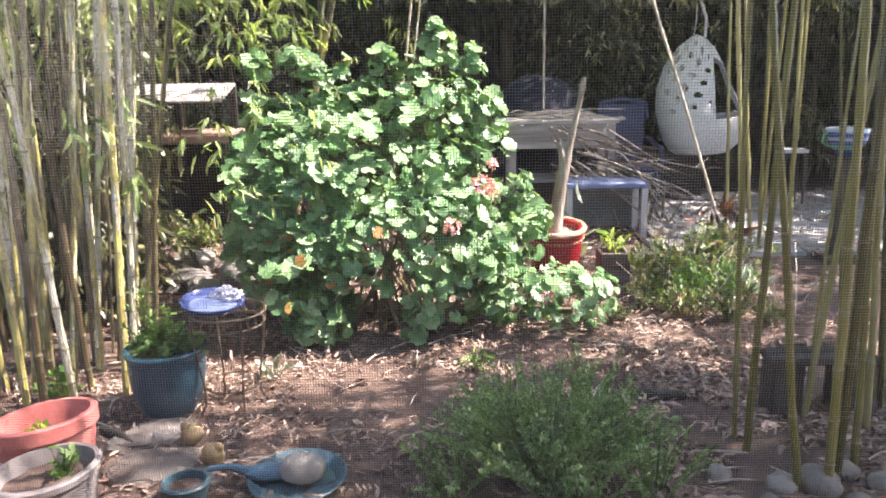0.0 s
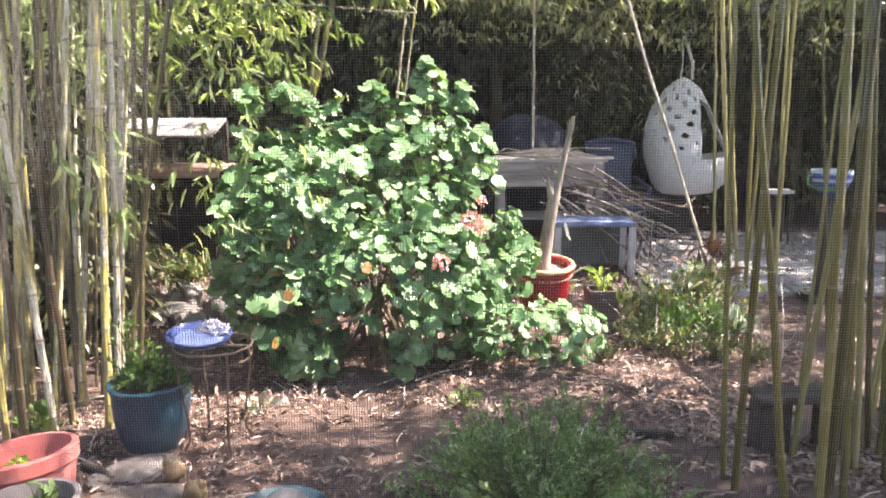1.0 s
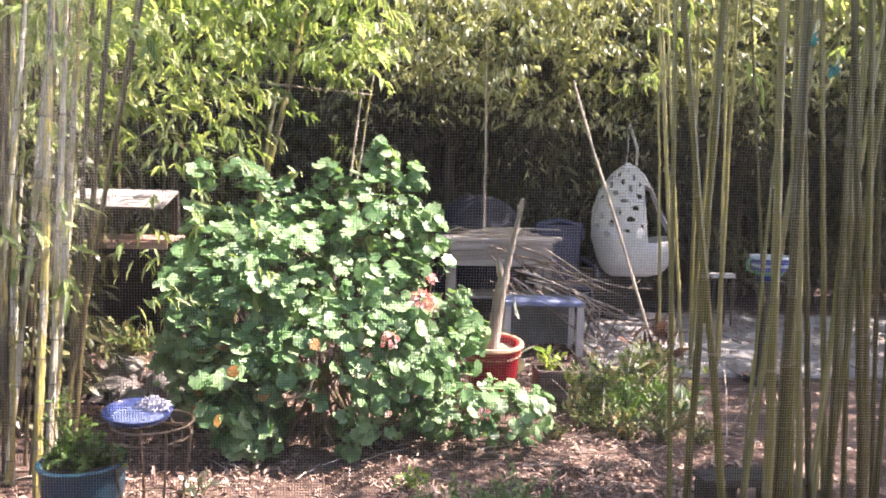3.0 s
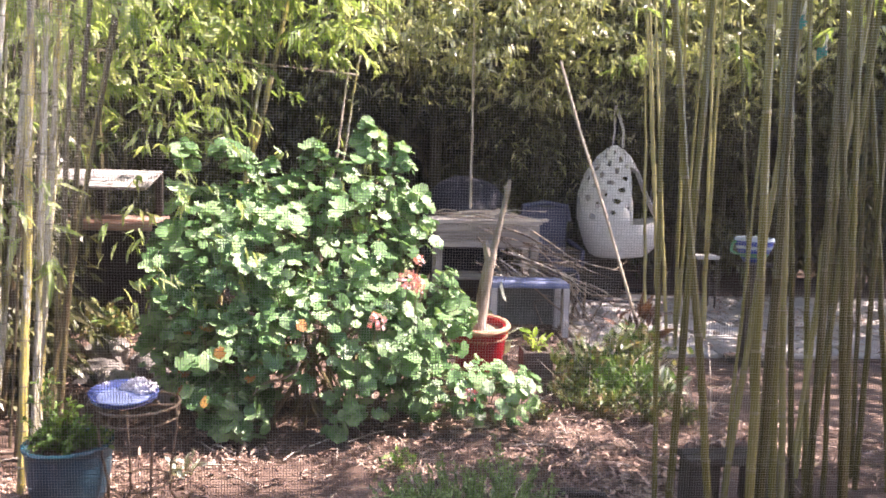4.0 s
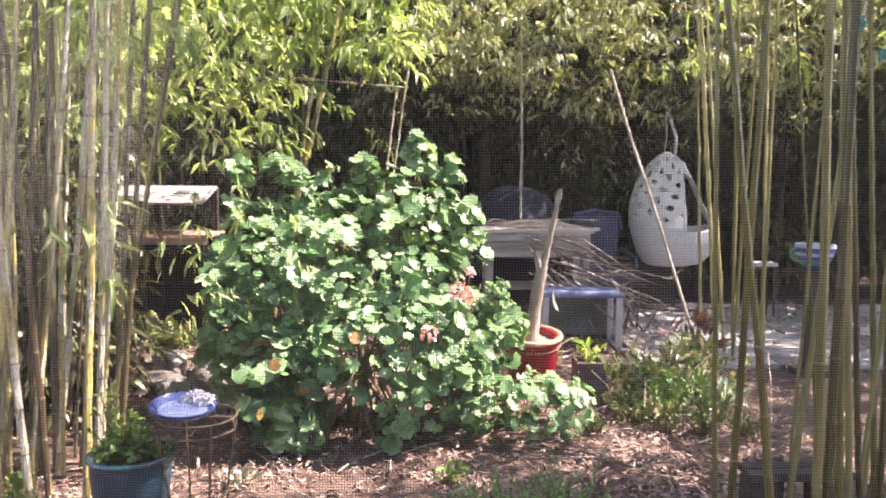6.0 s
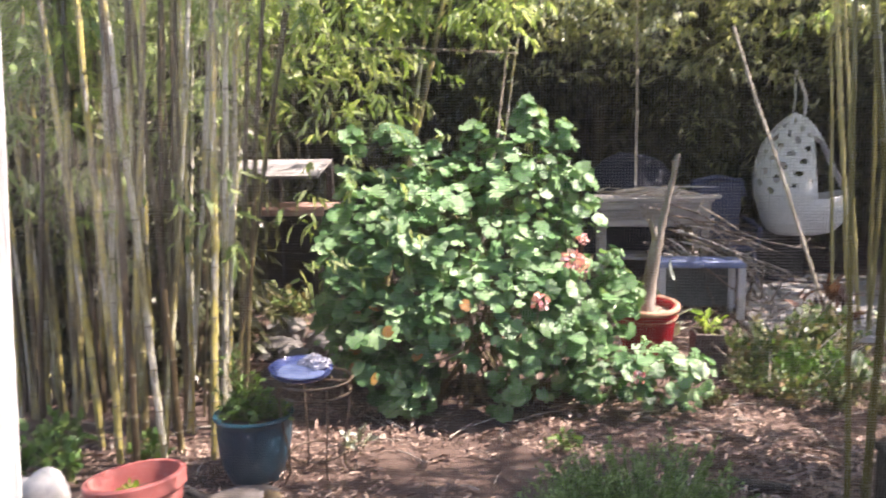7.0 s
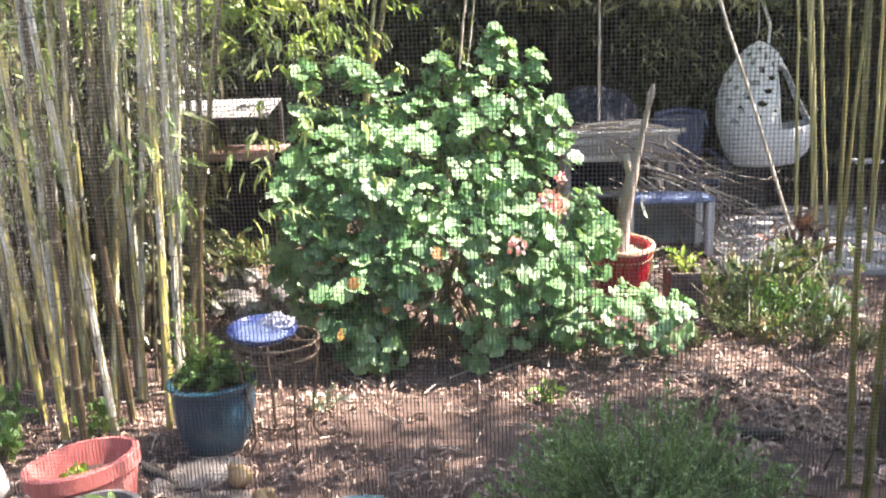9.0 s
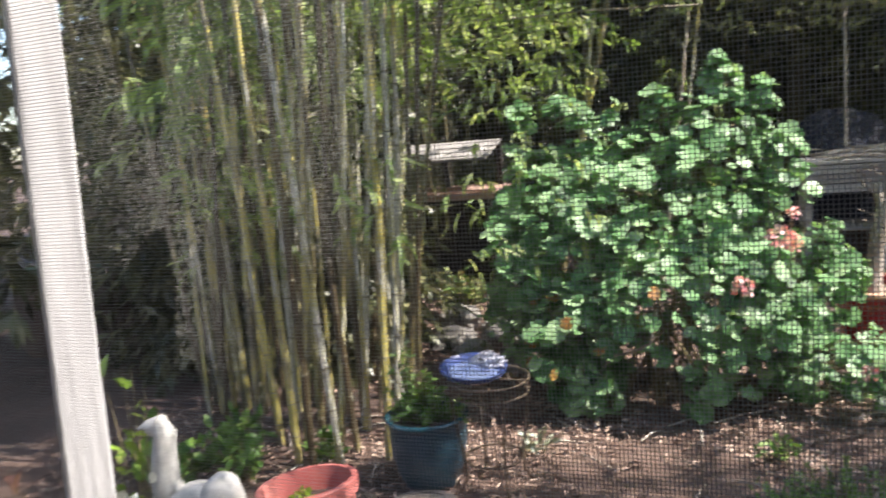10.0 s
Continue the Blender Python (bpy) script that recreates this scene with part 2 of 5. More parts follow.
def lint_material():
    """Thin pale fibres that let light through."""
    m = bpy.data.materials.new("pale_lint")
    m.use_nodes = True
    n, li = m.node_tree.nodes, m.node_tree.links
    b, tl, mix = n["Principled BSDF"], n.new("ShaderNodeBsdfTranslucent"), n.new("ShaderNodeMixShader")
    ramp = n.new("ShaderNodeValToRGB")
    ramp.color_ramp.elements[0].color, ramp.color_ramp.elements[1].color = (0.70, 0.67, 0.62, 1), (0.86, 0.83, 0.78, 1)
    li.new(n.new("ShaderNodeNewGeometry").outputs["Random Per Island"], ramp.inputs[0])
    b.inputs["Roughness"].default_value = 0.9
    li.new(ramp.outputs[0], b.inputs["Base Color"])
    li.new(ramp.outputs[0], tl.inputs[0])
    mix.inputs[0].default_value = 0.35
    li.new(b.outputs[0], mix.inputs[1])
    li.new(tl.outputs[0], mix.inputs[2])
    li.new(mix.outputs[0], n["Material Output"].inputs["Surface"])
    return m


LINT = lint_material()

# ---- mesh tools ----
rng = np.random.default_rng(7)


class Geo:
    """Collects vertices and faces of one mesh."""

    def __init__(self):
        self.v, self.f = [], []

    def add(self, v, f):
        k = len(self.v)
        self.v.extend([tuple(map(float, p)) for p in v])
        self.f.extend([tuple(i + k for i in q) for q in f])
        return self

    def tube(self, pts, radii, n=8, cap=True):
        pts = [Vector(p) for p in pts]
        if not isinstance(radii, (list, tuple)):
            radii = [radii] * len(pts)
        v, f = [], []
        side = None
        for i, p in enumerate(pts):
            d = (pts[min(i + 1, len(pts) - 1)] - pts[max(i - 1, 0)]).normalized()
            if side is None:
                side = d.orthogonal().normalized()
            else:
                side = (side - d * side.dot(d)).normalized()
            up = d.cross(side)
            for k in range(n):
                a = 2 * math.pi * k / n
                v.append(p + (side * math.cos(a) + up * math.sin(a)) * radii[i])
        for i in range(len(pts) - 1):
            for k in range(n):
                a, b = i * n + k, i * n + (k + 1) % n
                f.append((a, b, b + n, a + n))
        if cap:
            f.append(tuple(range(n))[::-1])
            f.append(tuple((len(pts) - 1) * n + k for k in range(n)))
        return self.add(v, f)

    def ring(self, c, radius, r, n=40, k=6, squash=1.0, turn=None):
        """A closed hoop in the xy plane (or turned by a matrix)."""
        turn = turn or Matrix.Identity(3)
        v, f = [], []
        for i in range(n):
            a = 2 * math.pi * i / n
            for j in range(k):
                b = 2 * math.pi * j / k
                p = Vector(((radius + r * math.cos(b)) * math.cos(a), squash * (radius + r * math.cos(b)) * math.sin(a), r * math.sin(b)))
                v.append(Vector(c) + turn @ p)
        for i in range(n):
            for j in range(k):
                f.append((i * k + j, ((i + 1) % n) * k + j, ((i + 1) % n) * k + (j + 1) % k, i * k + (j + 1) % k))
        return self.add(v, f)

    def lathe(self, profile, n=40, wobble=0.0):
        v, f = [], []
        for r, z in profile:
            for k in range(n):
                a = 2 * math.pi * k / n
                w = 1 + wobble * noise.noise(Vector((math.cos(a) * 1.5, math.sin(a) * 1.5, z * 6)))
                v.append((r * w * math.cos(a), r * w * math.sin(a), z))
        for i in range(len(profile) - 1):
            for k in range(n):
                a, b = i * n + k, i * n + (k + 1) % n
                f.append((a, b, b + n, a + n))
        f.append(tuple(range(n))[::-1])
        f.append(tuple((len(profile) - 1) * n + k for k in range(n)))
        return self.add(v, f)

    def box(self, lo, hi, bevel=0.006, turn=None, jitter=0.0):
        bm = bmesh.new()
        bmesh.ops.create_cube(bm, size=1)
        c = [(a + b) / 2 for a, b in zip(lo, hi)]
        s = [b - a for a, b in zip(lo, hi)]
        for q in bm.verts:
            q.co = Vector((q.co.x * s[0], q.co.y * s[1], q.co.z * s[2]))
            if jitter:
                q.co += Vector(rng.normal(0, jitter, 3))
        if bevel:
            bmesh.ops.bevel(bm, geom=bm.edges[:], offset=min(bevel, min(s) * 0.4), segments=2, affect="EDGES")
        m = Matrix.Translation(c) @ (turn.to_4x4() if turn else Matrix.Identity(4))
        bmesh.ops.transform(bm, matrix=m, verts=bm.verts)
        bm.verts.index_update()
        self.add([q.co[:] for q in bm.verts], [[q.index for q in p.verts] for p in bm.faces])
        bm.free()
        return self

    def blob(self, c, size, rough=0.12, sub=3, seed=0.0, freq=1.6):
        bm = bmesh.new()
        bmesh.ops.create_icosphere(bm, subdivisions=sub, radius=1)
        for q in bm.verts:
            k = 1 + rough * noise.noise(q.co * freq + Vector((seed, seed * 1.7, 3.1))) + rough * 0.4 * noise.noise(q.co * freq * 3 + Vector((seed, 0, 0)))
            q.co = Vector((q.co.x * size[0] * k, q.co.y * size[1] * k, q.co.z * size[2] * k)) + Vector(c)
        bm.verts.index_update()
        self.add([q.co[:] for q in bm.verts], [[q.index for q in p.verts] for p in bm.faces])
        bm.free()
        return self


def mesh_of(name, g, mat, smooth=True):
    me = bpy.data.meshes.new(name)
    me.from_pydata(g.v, [], g.f)
    me.materials.append(mat)
    if smooth:
        me.polygons.foreach_set("use_smooth", [True] * len(me.polygons))
        me.set_sharp_from_angle(angle=radians(42))
    me.update()
    return me


def part(name, g, mat, parent, label="", smooth=True):
    """One mesh object under a thing or a part. g: a Geo or ready mesh data."""
    me = mesh_of(name, g, mat, smooth) if isinstance(g, Geo) else g
    ob = new(name, me)
    ob.parent = parent
    if label:
        ob["label"] = label
    return ob


def thing(name, label, category, at=(0, 0, 0), turn=(0, 0, 0), group="", kind=""):
    ob = new(name)
    ob.empty_display_size = 0.1
    ob.matrix_basis = pose(*at, *turn)
    return tagged(ob, label, category, group, kind)


def solid(name, g, mat, label, category, at=(0, 0, 0), turn=(0, 0, 0), group="", kind="", smooth=True):
    """A thing that is one mesh."""
    ob = new(name, mesh_of(name, g, mat, smooth) if isinstance(g, Geo) else g)
    ob.matrix_basis = pose(*at, *turn)
    return tagged(ob, label, category, group, kind)


# leaf outlines: length along x, width along y, unit size
LANCE_V = np.array([(0, 0, 0), (0.28, 0.5, 0.03), (0.28, 0, -0.012), (0.28, -0.5, 0.03), (0.65, 0.36, -0.01), (0.65, 0, -0.05), (0.65, -0.36, -0.01), (1, 0, -0.16)])
LANCE_F = [(0, 2, 1), (0, 3, 2), (1, 2, 5, 4), (2, 3, 6, 5), (4, 5, 7), (5, 6, 7)]
SLIP_V = np.array([(0, 0, 0), (0.4, 0.5, 0.02), (0.4, -0.5, 0.02), (1, 0, -0.1)])
SLIP_F = [(0, 2, 1), (1, 2, 3)]
OVAL_V = np.array([(0, 0, 0), (0.3, 0.45, 0.06), (0.35, 0, 0), (0.3, -0.45, 0.06), (0.72, 0.4, 0.02), (0.72, 0, -0.04), (0.72, -0.4, 0.02), (1, 0, -0.12)])


def round_leaf(seed):
    """A scalloped, cupped geranium leaf about its stalk, facing +z."""
    r = random.Random(seed)
    v, f = [(0, 0, -0.07)], []
    n = 22
    for ring_r, lift in ((0.55, 0.0), (1.0, 0.0)):
        for k in range(n):
            a = 2 * math.pi * (k + 0.5) / n
            notch = 0.45 if abs(math.atan2(math.sin(a - math.pi), math.cos(a - math.pi))) < 0.16 and ring_r == 1.0 else 1
            lobe = 1 + (0.07 * math.cos(7 * a) + (0.035 if k % 2 else -0.035)) * ring_r
            rr = ring_r * lobe * notch * (1 + r.uniform(-0.03, 0.03))
            z = lift + 0.045 * ring_r * math.cos(7 * a + 0.5) + 0.08 * ring_r * ring_r * math.sin(2 * a + seed) + 0.02 * r.uniform(-1, 1)
            v.append((rr * math.cos(a), rr * math.sin(a), z))
    for k in range(n):
        j = (k + 1) % n
        f.append((0, 1 + k, 1 + j))
        f.append((1 + k, 1 + n + k, 1 + n + j, 1 + j))
    return np.array(v), f


def scatter(tv, tf, pos, along, normal, length, width):
    """Copies of one leaf laid out with numpy: position, direction, upper side, length and width of each."""
    pos, along, normal = (np.asarray(q, float) for q in (pos, along, normal))
    n = len(pos)
    length, width = np.broadcast_to(length, n), np.broadcast_to(width, n)
    along = along / np.linalg.norm(along, axis=1, keepdims=True)
    side = np.cross(normal, along)
    side /= np.linalg.norm(side, axis=1, keepdims=True) + 1e-9
    up = np.cross(along, side)
    v = pos[:, None] + tv[None, :, 0:1] * (along * length[:, None])[:, None] + tv[None, :, 1:2] * (side * width[:, None])[:, None] + tv[None, :, 2:3] * (up * length[:, None])[:, None]
    k = len(tv)
    sizes = np.array([len(q) for q in tf])
    flat = np.array([i for q in tf for i in q])
    loops = (flat[None] + (np.arange(n) * k)[:, None]).ravel()
    return v.reshape(-1, 3), loops, np.tile(sizes, n)


def leaf_mesh(name, sets, mat):
    """Mesh data from one or more scatter() results."""
    vs, ls, ss, k = [], [], [], 0
    for v, l, s in sets:
        vs.append(v)
        ls.append(l + k)
        ss.append(s)
        k += len(v)
    v, l, s = np.concatenate(vs), np.concatenate(ls), np.concatenate(ss)
    me = bpy.data.meshes.new(name)
    me.vertices.add(len(v))
    me.vertices.foreach_set("co", v.astype(np.float32).ravel())
    me.loops.add(len(l))
    me.loops.foreach_set("vertex_index", l.astype(np.int32))
    me.polygons.add(len(s))
    me.polygons.foreach_set("loop_start", np.concatenate(([0], np.cumsum(s)[:-1])).astype(np.int32))
    me.update(calc_edges=True)
    me.materials.append(mat)
    me.validate()
    return me


def unit(n, up=0.0):
    d = rng.normal(size=(n, 3))
    d[:, 2] += up
    return d / np.linalg.norm(d, axis=1, keepdims=True)


def sprays(origins, n_leaf, reach, length, droop=0.8, out=None):
    """Drooping bamboo sprays: leaves fanned along short twigs from each origin. Returns scatter()'s arguments."""
    m = len(origins)
    heading = rng.uniform(0, 2 * math.pi, m)
    d = np.stack([np.cos(heading), np.sin(heading), rng.uniform(-0.25, 0.35, m)], 1)
    if out is not None:
        d = d * 0.7 + out
    s = rng.uniform(0.1, 1, (m, n_leaf))
    p = origins[:, None] + d[:, None] * (s * reach)[..., None]
    p[..., 2] -= 0.35 * reach * s**2
    a = d[:, None] * 0.7 + rng.normal(0, 0.55, (m, n_leaf, 3))
    a[..., 2] -= droop
    nrm = rng.normal(0, 0.5, (m, n_leaf, 3)) + (0, 0, 1)
    ln = length * rng.uniform(0.6, 1.25, (m, n_leaf))
    return p.reshape(-1, 3), a.reshape(-1, 3), nrm.reshape(-1, 3), ln.ravel(), (ln * rng.uniform(0.12, 0.18, (m, n_leaf))).ravel()


# ---- ground, paving, house ----
def rise(x, y):
    """Small unevenness of the soil."""
    return 0.02 * noise.noise(Vector((x * 0.9, y * 0.9, 0))) + 0.008 * noise.noise(Vector((x * 4, y * 4, 5)))


def build_ground():
    far = [12, 16, 24, 40, 80, 200, 600]
    xs = [-7 - q for q in far[::-1]] + list(np.arange(-7, 7.01, 0.1)) + [7 + q for q in far]
    ys = [-q for q in far[::-1]] + list(np.arange(0, 13.01, 0.1)) + [13 + q for q in far]
    g = Geo()
    v = [(x, y, rise(x, y)) for y in ys for x in xs]
    n = len(xs)
    f = [(j * n + i, j * n + i + 1, (j + 1) * n + i + 1, (j + 1) * n + i) for j in range(len(ys) - 1) for i in range(n - 1)]
    g.add(v, f)
    return solid("ground", g, SOIL, "brown soil strewn with dry bamboo leaves", "ground", kind="structure")


build_ground()


def build_house():
    """The wall with the window that the camera looks through, and a plain room behind it."""
    x0, x1, z0, z1, y0, y1 = -1.22, 1.15, 0.66, 2.32, 0.90, 0.97
    for nm, lo, hi in (("wall_south", (-3.2, y0, -0.1), (x0, y1, 2.8)), ("wall_south", (x1, y0, -0.1), (3.2, y1, 2.8)),
                       ("wall_south", (x0, y0, -0.1), (x1, y1, z0)), ("wall_south", (x0, y0, z1), (x1, y1, 2.8)),
                       ("wall_north", (-3.2, -2.6, -0.1), (3.2, -2.48, 2.8)), ("wall_west", (-3.2, -2.48, -0.1), (-3.08, y0, 2.8)), ("wall_east", (3.08, -2.48, -0.1), (3.2, y0, 2.8))):
        solid(nm, Geo().box(lo, hi, 0), PLASTER, "plain painted house wall", "wall", kind="structure", smooth=False)
    solid("floor", Geo().box((-3.08, -2.48, -0.02), (3.08, y0, 0.06), 0), DARK_WOOD, "plain dark floor of the room", "floor", kind="structure", smooth=False)
    solid("ceiling", Geo().box((-3.2, -2.6, 2.8), (3.2, y1, 2.92), 0), PLASTER, "plain ceiling of the room", "ceiling", kind="structure", smooth=False)
    scr = thing("insect_screen", "fine grey fibreglass insect screen stretched across the window", "insect screen", (0, 0.975, 0), kind="structure")
    pitch, r = 0.0037, 0.00032
    for nm, lo, hi, across in (("vertical_wires", x0, x1, False), ("horizontal_wires", z0, z1, True)):
        c = np.arange(lo, hi, pitch)
        v, f = [], []
        for k, q in enumerate(c):
            a, b = (x0, x1) if across else (z0, z1)
            for e in (a, b):
                for du, dv in ((-r, 0), (0, -r), (r, 0), (0, r)):
                    v.append((e, du, q + dv) if across else (q + dv, du, e))
            for i in range(4):
                f.append((8 * k + i, 8 * k + (i + 1) % 4, 8 * k + 4 + (i + 1) % 4, 8 * k + 4 + i))
        tagged(part(nm, Geo().add(v, f), MESH_WIRE, scr, smooth=False), kind="stuff")
    # pale lint flecks added for sunlit haze on the dusty mesh, upright smears to the west
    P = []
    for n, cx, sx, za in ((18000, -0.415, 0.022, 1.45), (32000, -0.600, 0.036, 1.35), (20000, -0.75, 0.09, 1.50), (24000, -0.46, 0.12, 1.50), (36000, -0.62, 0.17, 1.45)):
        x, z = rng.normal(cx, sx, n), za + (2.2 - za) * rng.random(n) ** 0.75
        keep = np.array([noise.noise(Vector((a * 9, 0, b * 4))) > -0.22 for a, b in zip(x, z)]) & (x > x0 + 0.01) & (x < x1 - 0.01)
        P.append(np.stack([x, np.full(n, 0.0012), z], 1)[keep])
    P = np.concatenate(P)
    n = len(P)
    # flecks tilted towards sun and room so that they brighten the haze
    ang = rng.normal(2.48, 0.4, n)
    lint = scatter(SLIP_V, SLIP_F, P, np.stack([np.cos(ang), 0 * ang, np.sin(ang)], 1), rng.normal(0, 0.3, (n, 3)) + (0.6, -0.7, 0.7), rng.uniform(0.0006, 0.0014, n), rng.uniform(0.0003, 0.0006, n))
    tagged(part("lint", leaf_mesh("lint", [lint], LINT), None, scr, "pale lint flecks added for the sunlit haze on the dusty mesh"), kind="stuff")
    g = Geo()
    for k in range(24):
        z = -0.05 + k * 0.14
        h = 0.0255 + 0.0006 * math.sin(k * 1.7)
        o, q = 0.039 * (z - 1.45), 0.031 * (z - 1.45)
        g.v += [(o - h, q - h, z), (o + h, q - h, z), (o + h, q + h, z), (o - h, q + h, z)]
    g.f += [(4 * k + i, 4 * k + (i + 1) % 4, 4 * k + 4 + (i + 1) % 4, 4 * k + 4 + i) for k in range(23) for i in range(4)]
    p = solid("porch_post", g, WHITE_PAINT, "slim white painted wooden porch post with raised grain", "post", (-0.803, 1.02, 0), (0, 0, -38), smooth=False)
    bv = p.modifiers.new("edge", "BEVEL")
    bv.width, bv.segments, bv.limit_method, bv.angle_limit = 0.004, 2, "ANGLE", radians(50)


build_house()


# ---- bamboo ----
def culm_data(seed, height, radius, bend, leafy_from, n_sprays, leaf, dense=9, skin=None):
    """Mesh data of a jointed stem, its node rings and its side foliage."""
    r = random.Random(seed)
    ang = r.uniform(0, 6.28)
    bx, by = bend * math.cos(ang), bend * math.sin(ang)
    kink = [(r.uniform(-1, 1), r.uniform(-1, 1)) for _ in range(60)]

    def at(z):
        t = z / height
        k = int(z / 0.24)
        return Vector((bx * t * t + 0.006 * kink[k][0], by * t * t + 0.006 * kink[k][1], z))

    pts, rad, nodes = [], [], Geo()
    body = Geo()
    z = 0.0
    while z < height - 0.3:
        step = 0.16 + 0.14 * min(1, z / 1.2) + r.uniform(-0.02, 0.02)
        rr = radius * (1 - 0.75 * z / height)
        pts += [at(z), at(z + 0.012), at(z + step - 0.01)]
        rad += [rr * 1.10, rr * 0.98, rr]
        a, b = at(z - 0.006) if z > 0.01 else at(0), at(z + 0.006)
        nodes.tube([a, (a + b) / 2, b], [rr * 1.02, rr * 1.16, rr * 1.02], 8, False)
        z += step
    body.tube(pts, rad, 8)
    plain = len(body.f)
    body.add(nodes.v, nodes.f)
    stem = mesh_of("stem", body, skin or CULM)
    stem.materials.append(NODE)
    stem.polygons.foreach_set("material_index", [0] * plain + [1] * (len(body.f) - plain))
    org = []
    for _ in range(n_sprays):
        z = leafy_from + (height - 0.4 - leafy_from) * r.random() ** 0.8
        a = r.uniform(0, 6.28)
        d = r.uniform(0.03, 0.40)
        org.append(at(z) + Vector((d * math.cos(a), d * math.sin(a), d * 0.35)))
    tw = Geo()
    for o in org:
        z = max(0.1, o.z - 0.12)
        tw.tube([at(z), o], [0.003, 0.0015], 3, False)
    fol = None
    if org:
        arr = np.array([o[:] for o in org])
        fol = leaf_mesh("foliage", [scatter(LANCE_V, LANCE_F, *sprays(arr, dense, 0.22, leaf))], B_LEAF)
    return stem, None, fol, (mesh_of("branching", tw, CULM_SHADED) if org else None)


def make_culm(data, label, group):
    ob = thing("bamboo_culm", label, "bamboo", group=group)
    part("stem", data[0], None, ob)
    if data[2]:
        tagged(part("foliage", data[2], None, ob, "narrow yellow-green leaves"), kind="stuff")
        tagged(part("branching", data[3], None, ob), kind="stuff")
    return ob


def grove(spots, variants, label, group):
    """Culms at (x, y, lean towards x in degrees, lean towards y, size)."""
    made = {}
    for i, (x, y, lx, ly, s) in enumerate(spots):
        k = i % len(variants)
        m = pose(x, y, rise(x, y) - 0.03, -ly, lx, 0) @ pose(0, 0, 0, 0, 0, (i * 137) % 360)
        if k not in made:
            made[k] = make_culm(variants[k], label, group)
            ob = made[k]
            ob.matrix_basis = m
        else:
            ob = copy_thing(made[k], m)
        ob.scale = (s, s, 1)


THICK = [culm_data(10 + i, 6.0 + 0.3 * i, 0.027 + 0.002 * (i % 4), 0.25 + 0.12 * (i % 3), 2.3 + 0.3 * (i % 2), 26, 0.13) for i in range(5)]
LEAFY = [culm_data(30 + i, 4.6 + 0.3 * i, 0.017 + 0.002 * (i % 3), 0.4 + 0.1 * i, 0.9, 40, 0.12) for i in range(5)]
BARE = [culm_data(50 + i, 6.2, 0.023 + 0.003 * (i % 3), 0.5, 3.6, 12, 0.13) for i in range(3)]

OLIVE = [culm_data(70 + i, 6.2, 0.027 + 0.002 * (i % 3), 0.12 + 0.06 * i, 2.6 + 0.5 * (i % 2), 16, 0.12, skin=CULM_OLIVE) for i in range(4)]
r = random.Random(4)


def west_lean(x, q):
    """Culms fan out: nearly upright to the west, leaning over the path to the east."""
    return max(-5.0, min(11.0, 3.6 + 5.5 * (x + 2.05) + q.gauss(0, 2.2)))


# the stout culms at the front of the clump: x, y, lean, size
FRONT = [(-1.93, 3.30, 1.6, 1.0), (-1.84, 3.40, -1.5, 0.86), (-2.11, 3.70, 2.6, 0.9), (-1.86, 3.62, -1.7, 0.8), (-2.01, 4.00, 1.7, 0.8), (-1.93, 3.90, 2.2, 0.7),
         (-1.66, 3.55, 3.6, 0.9), (-1.76, 3.90, 3.9, 0.75), (-1.72, 4.02, 4.5, 0.7), (-1.60, 3.80, 5.5, 0.62), (-1.72, 3.85, 11.0, 0.62), (-1.77, 4.0, 11.5, 0.6),
         (-2.15, 3.60, 8.0, 0.8), (-2.32, 3.65, -2.0, 0.85), (-2.10, 3.45, -0.3, 0.75), (-2.78, 3.8, 3.4, 0.85), (-2.50, 3.70, 2.0, 0.9), (-1.95, 3.60, 7.0, 0.7)]
front = [(x, y, l, r.uniform(-2, 2), 0.84 * z) for x, y, l, z in FRONT]
left = []
for i in range(52):
    x = -1.78 - 1.35 * r.random()
    y = 3.85 + 1.0 * r.random() - 0.08 * (x + 1.7)
    left.append((x, y, west_lean(x, r), r.uniform(-4, 4), r.uniform(0.35, 0.78)))
for i in range(26):
    x = -2.0 - 1.2 * r.random()
    left.append((x, 4.0 + 1.1 * r.random(), west_lean(x, r), r.uniform(-3, 3), r.uniform(0.3, 0.5)))
left = [q for q in left if -0.80 < q[0] / q[1] < -0.42]
grove(front, BARE + THICK[:2], "stout grey-green bamboo culm with pale bloom fronting the clump", "culms of the west clump")
grove(left, THICK[:2] + LEAFY[:3] + BARE[:2], "tall olive and grey-green bamboo culm in a dense clump", "culms of the west clump")

right = [(1.21, 2.94, 1.0, 0, 0.78), (1.28, 2.60, -7.8, 0, 0.70), (1.58, 3.25, 5.0, 0, 0.62), (1.38, 2.59, -0.8, 0, 0.86), (1.58, 2.79, -2.4, 0, 0.74), (1.81, 3.13, -3.3, 0, 0.66), (1.45, 2.67, 0.6, 0, 0.8),
         (1.20, 3.05, -2.7, 0, 0.55), (2.08, 3.90, -6.2, 0, 0.4), (1.86, 3.80, 2.1, 0, 0.42), (1.86, 3.00, -1.3, 0, 0.6), (1.83, 2.70, -4.1, 0, 0.72), (2.11, 3.30, -2.3, 0, 0.6), (2.02, 3.0, -2.8, 0, 0.7), (2.14, 3.5, -3.7, 0, 0.6)]
for i in range(16):
    x = 1.95 + 0.75 * r.random()
    y = 2.8 + 1.1 * r.random()
    if x / y > 0.56:
        right.append((x, y, r.uniform(-7, 5), r.uniform(-3, 3), r.uniform(0.3, 0.7)))
right = [(x, y, a, b, 0.8 * z) for x, y, a, b, z in right]
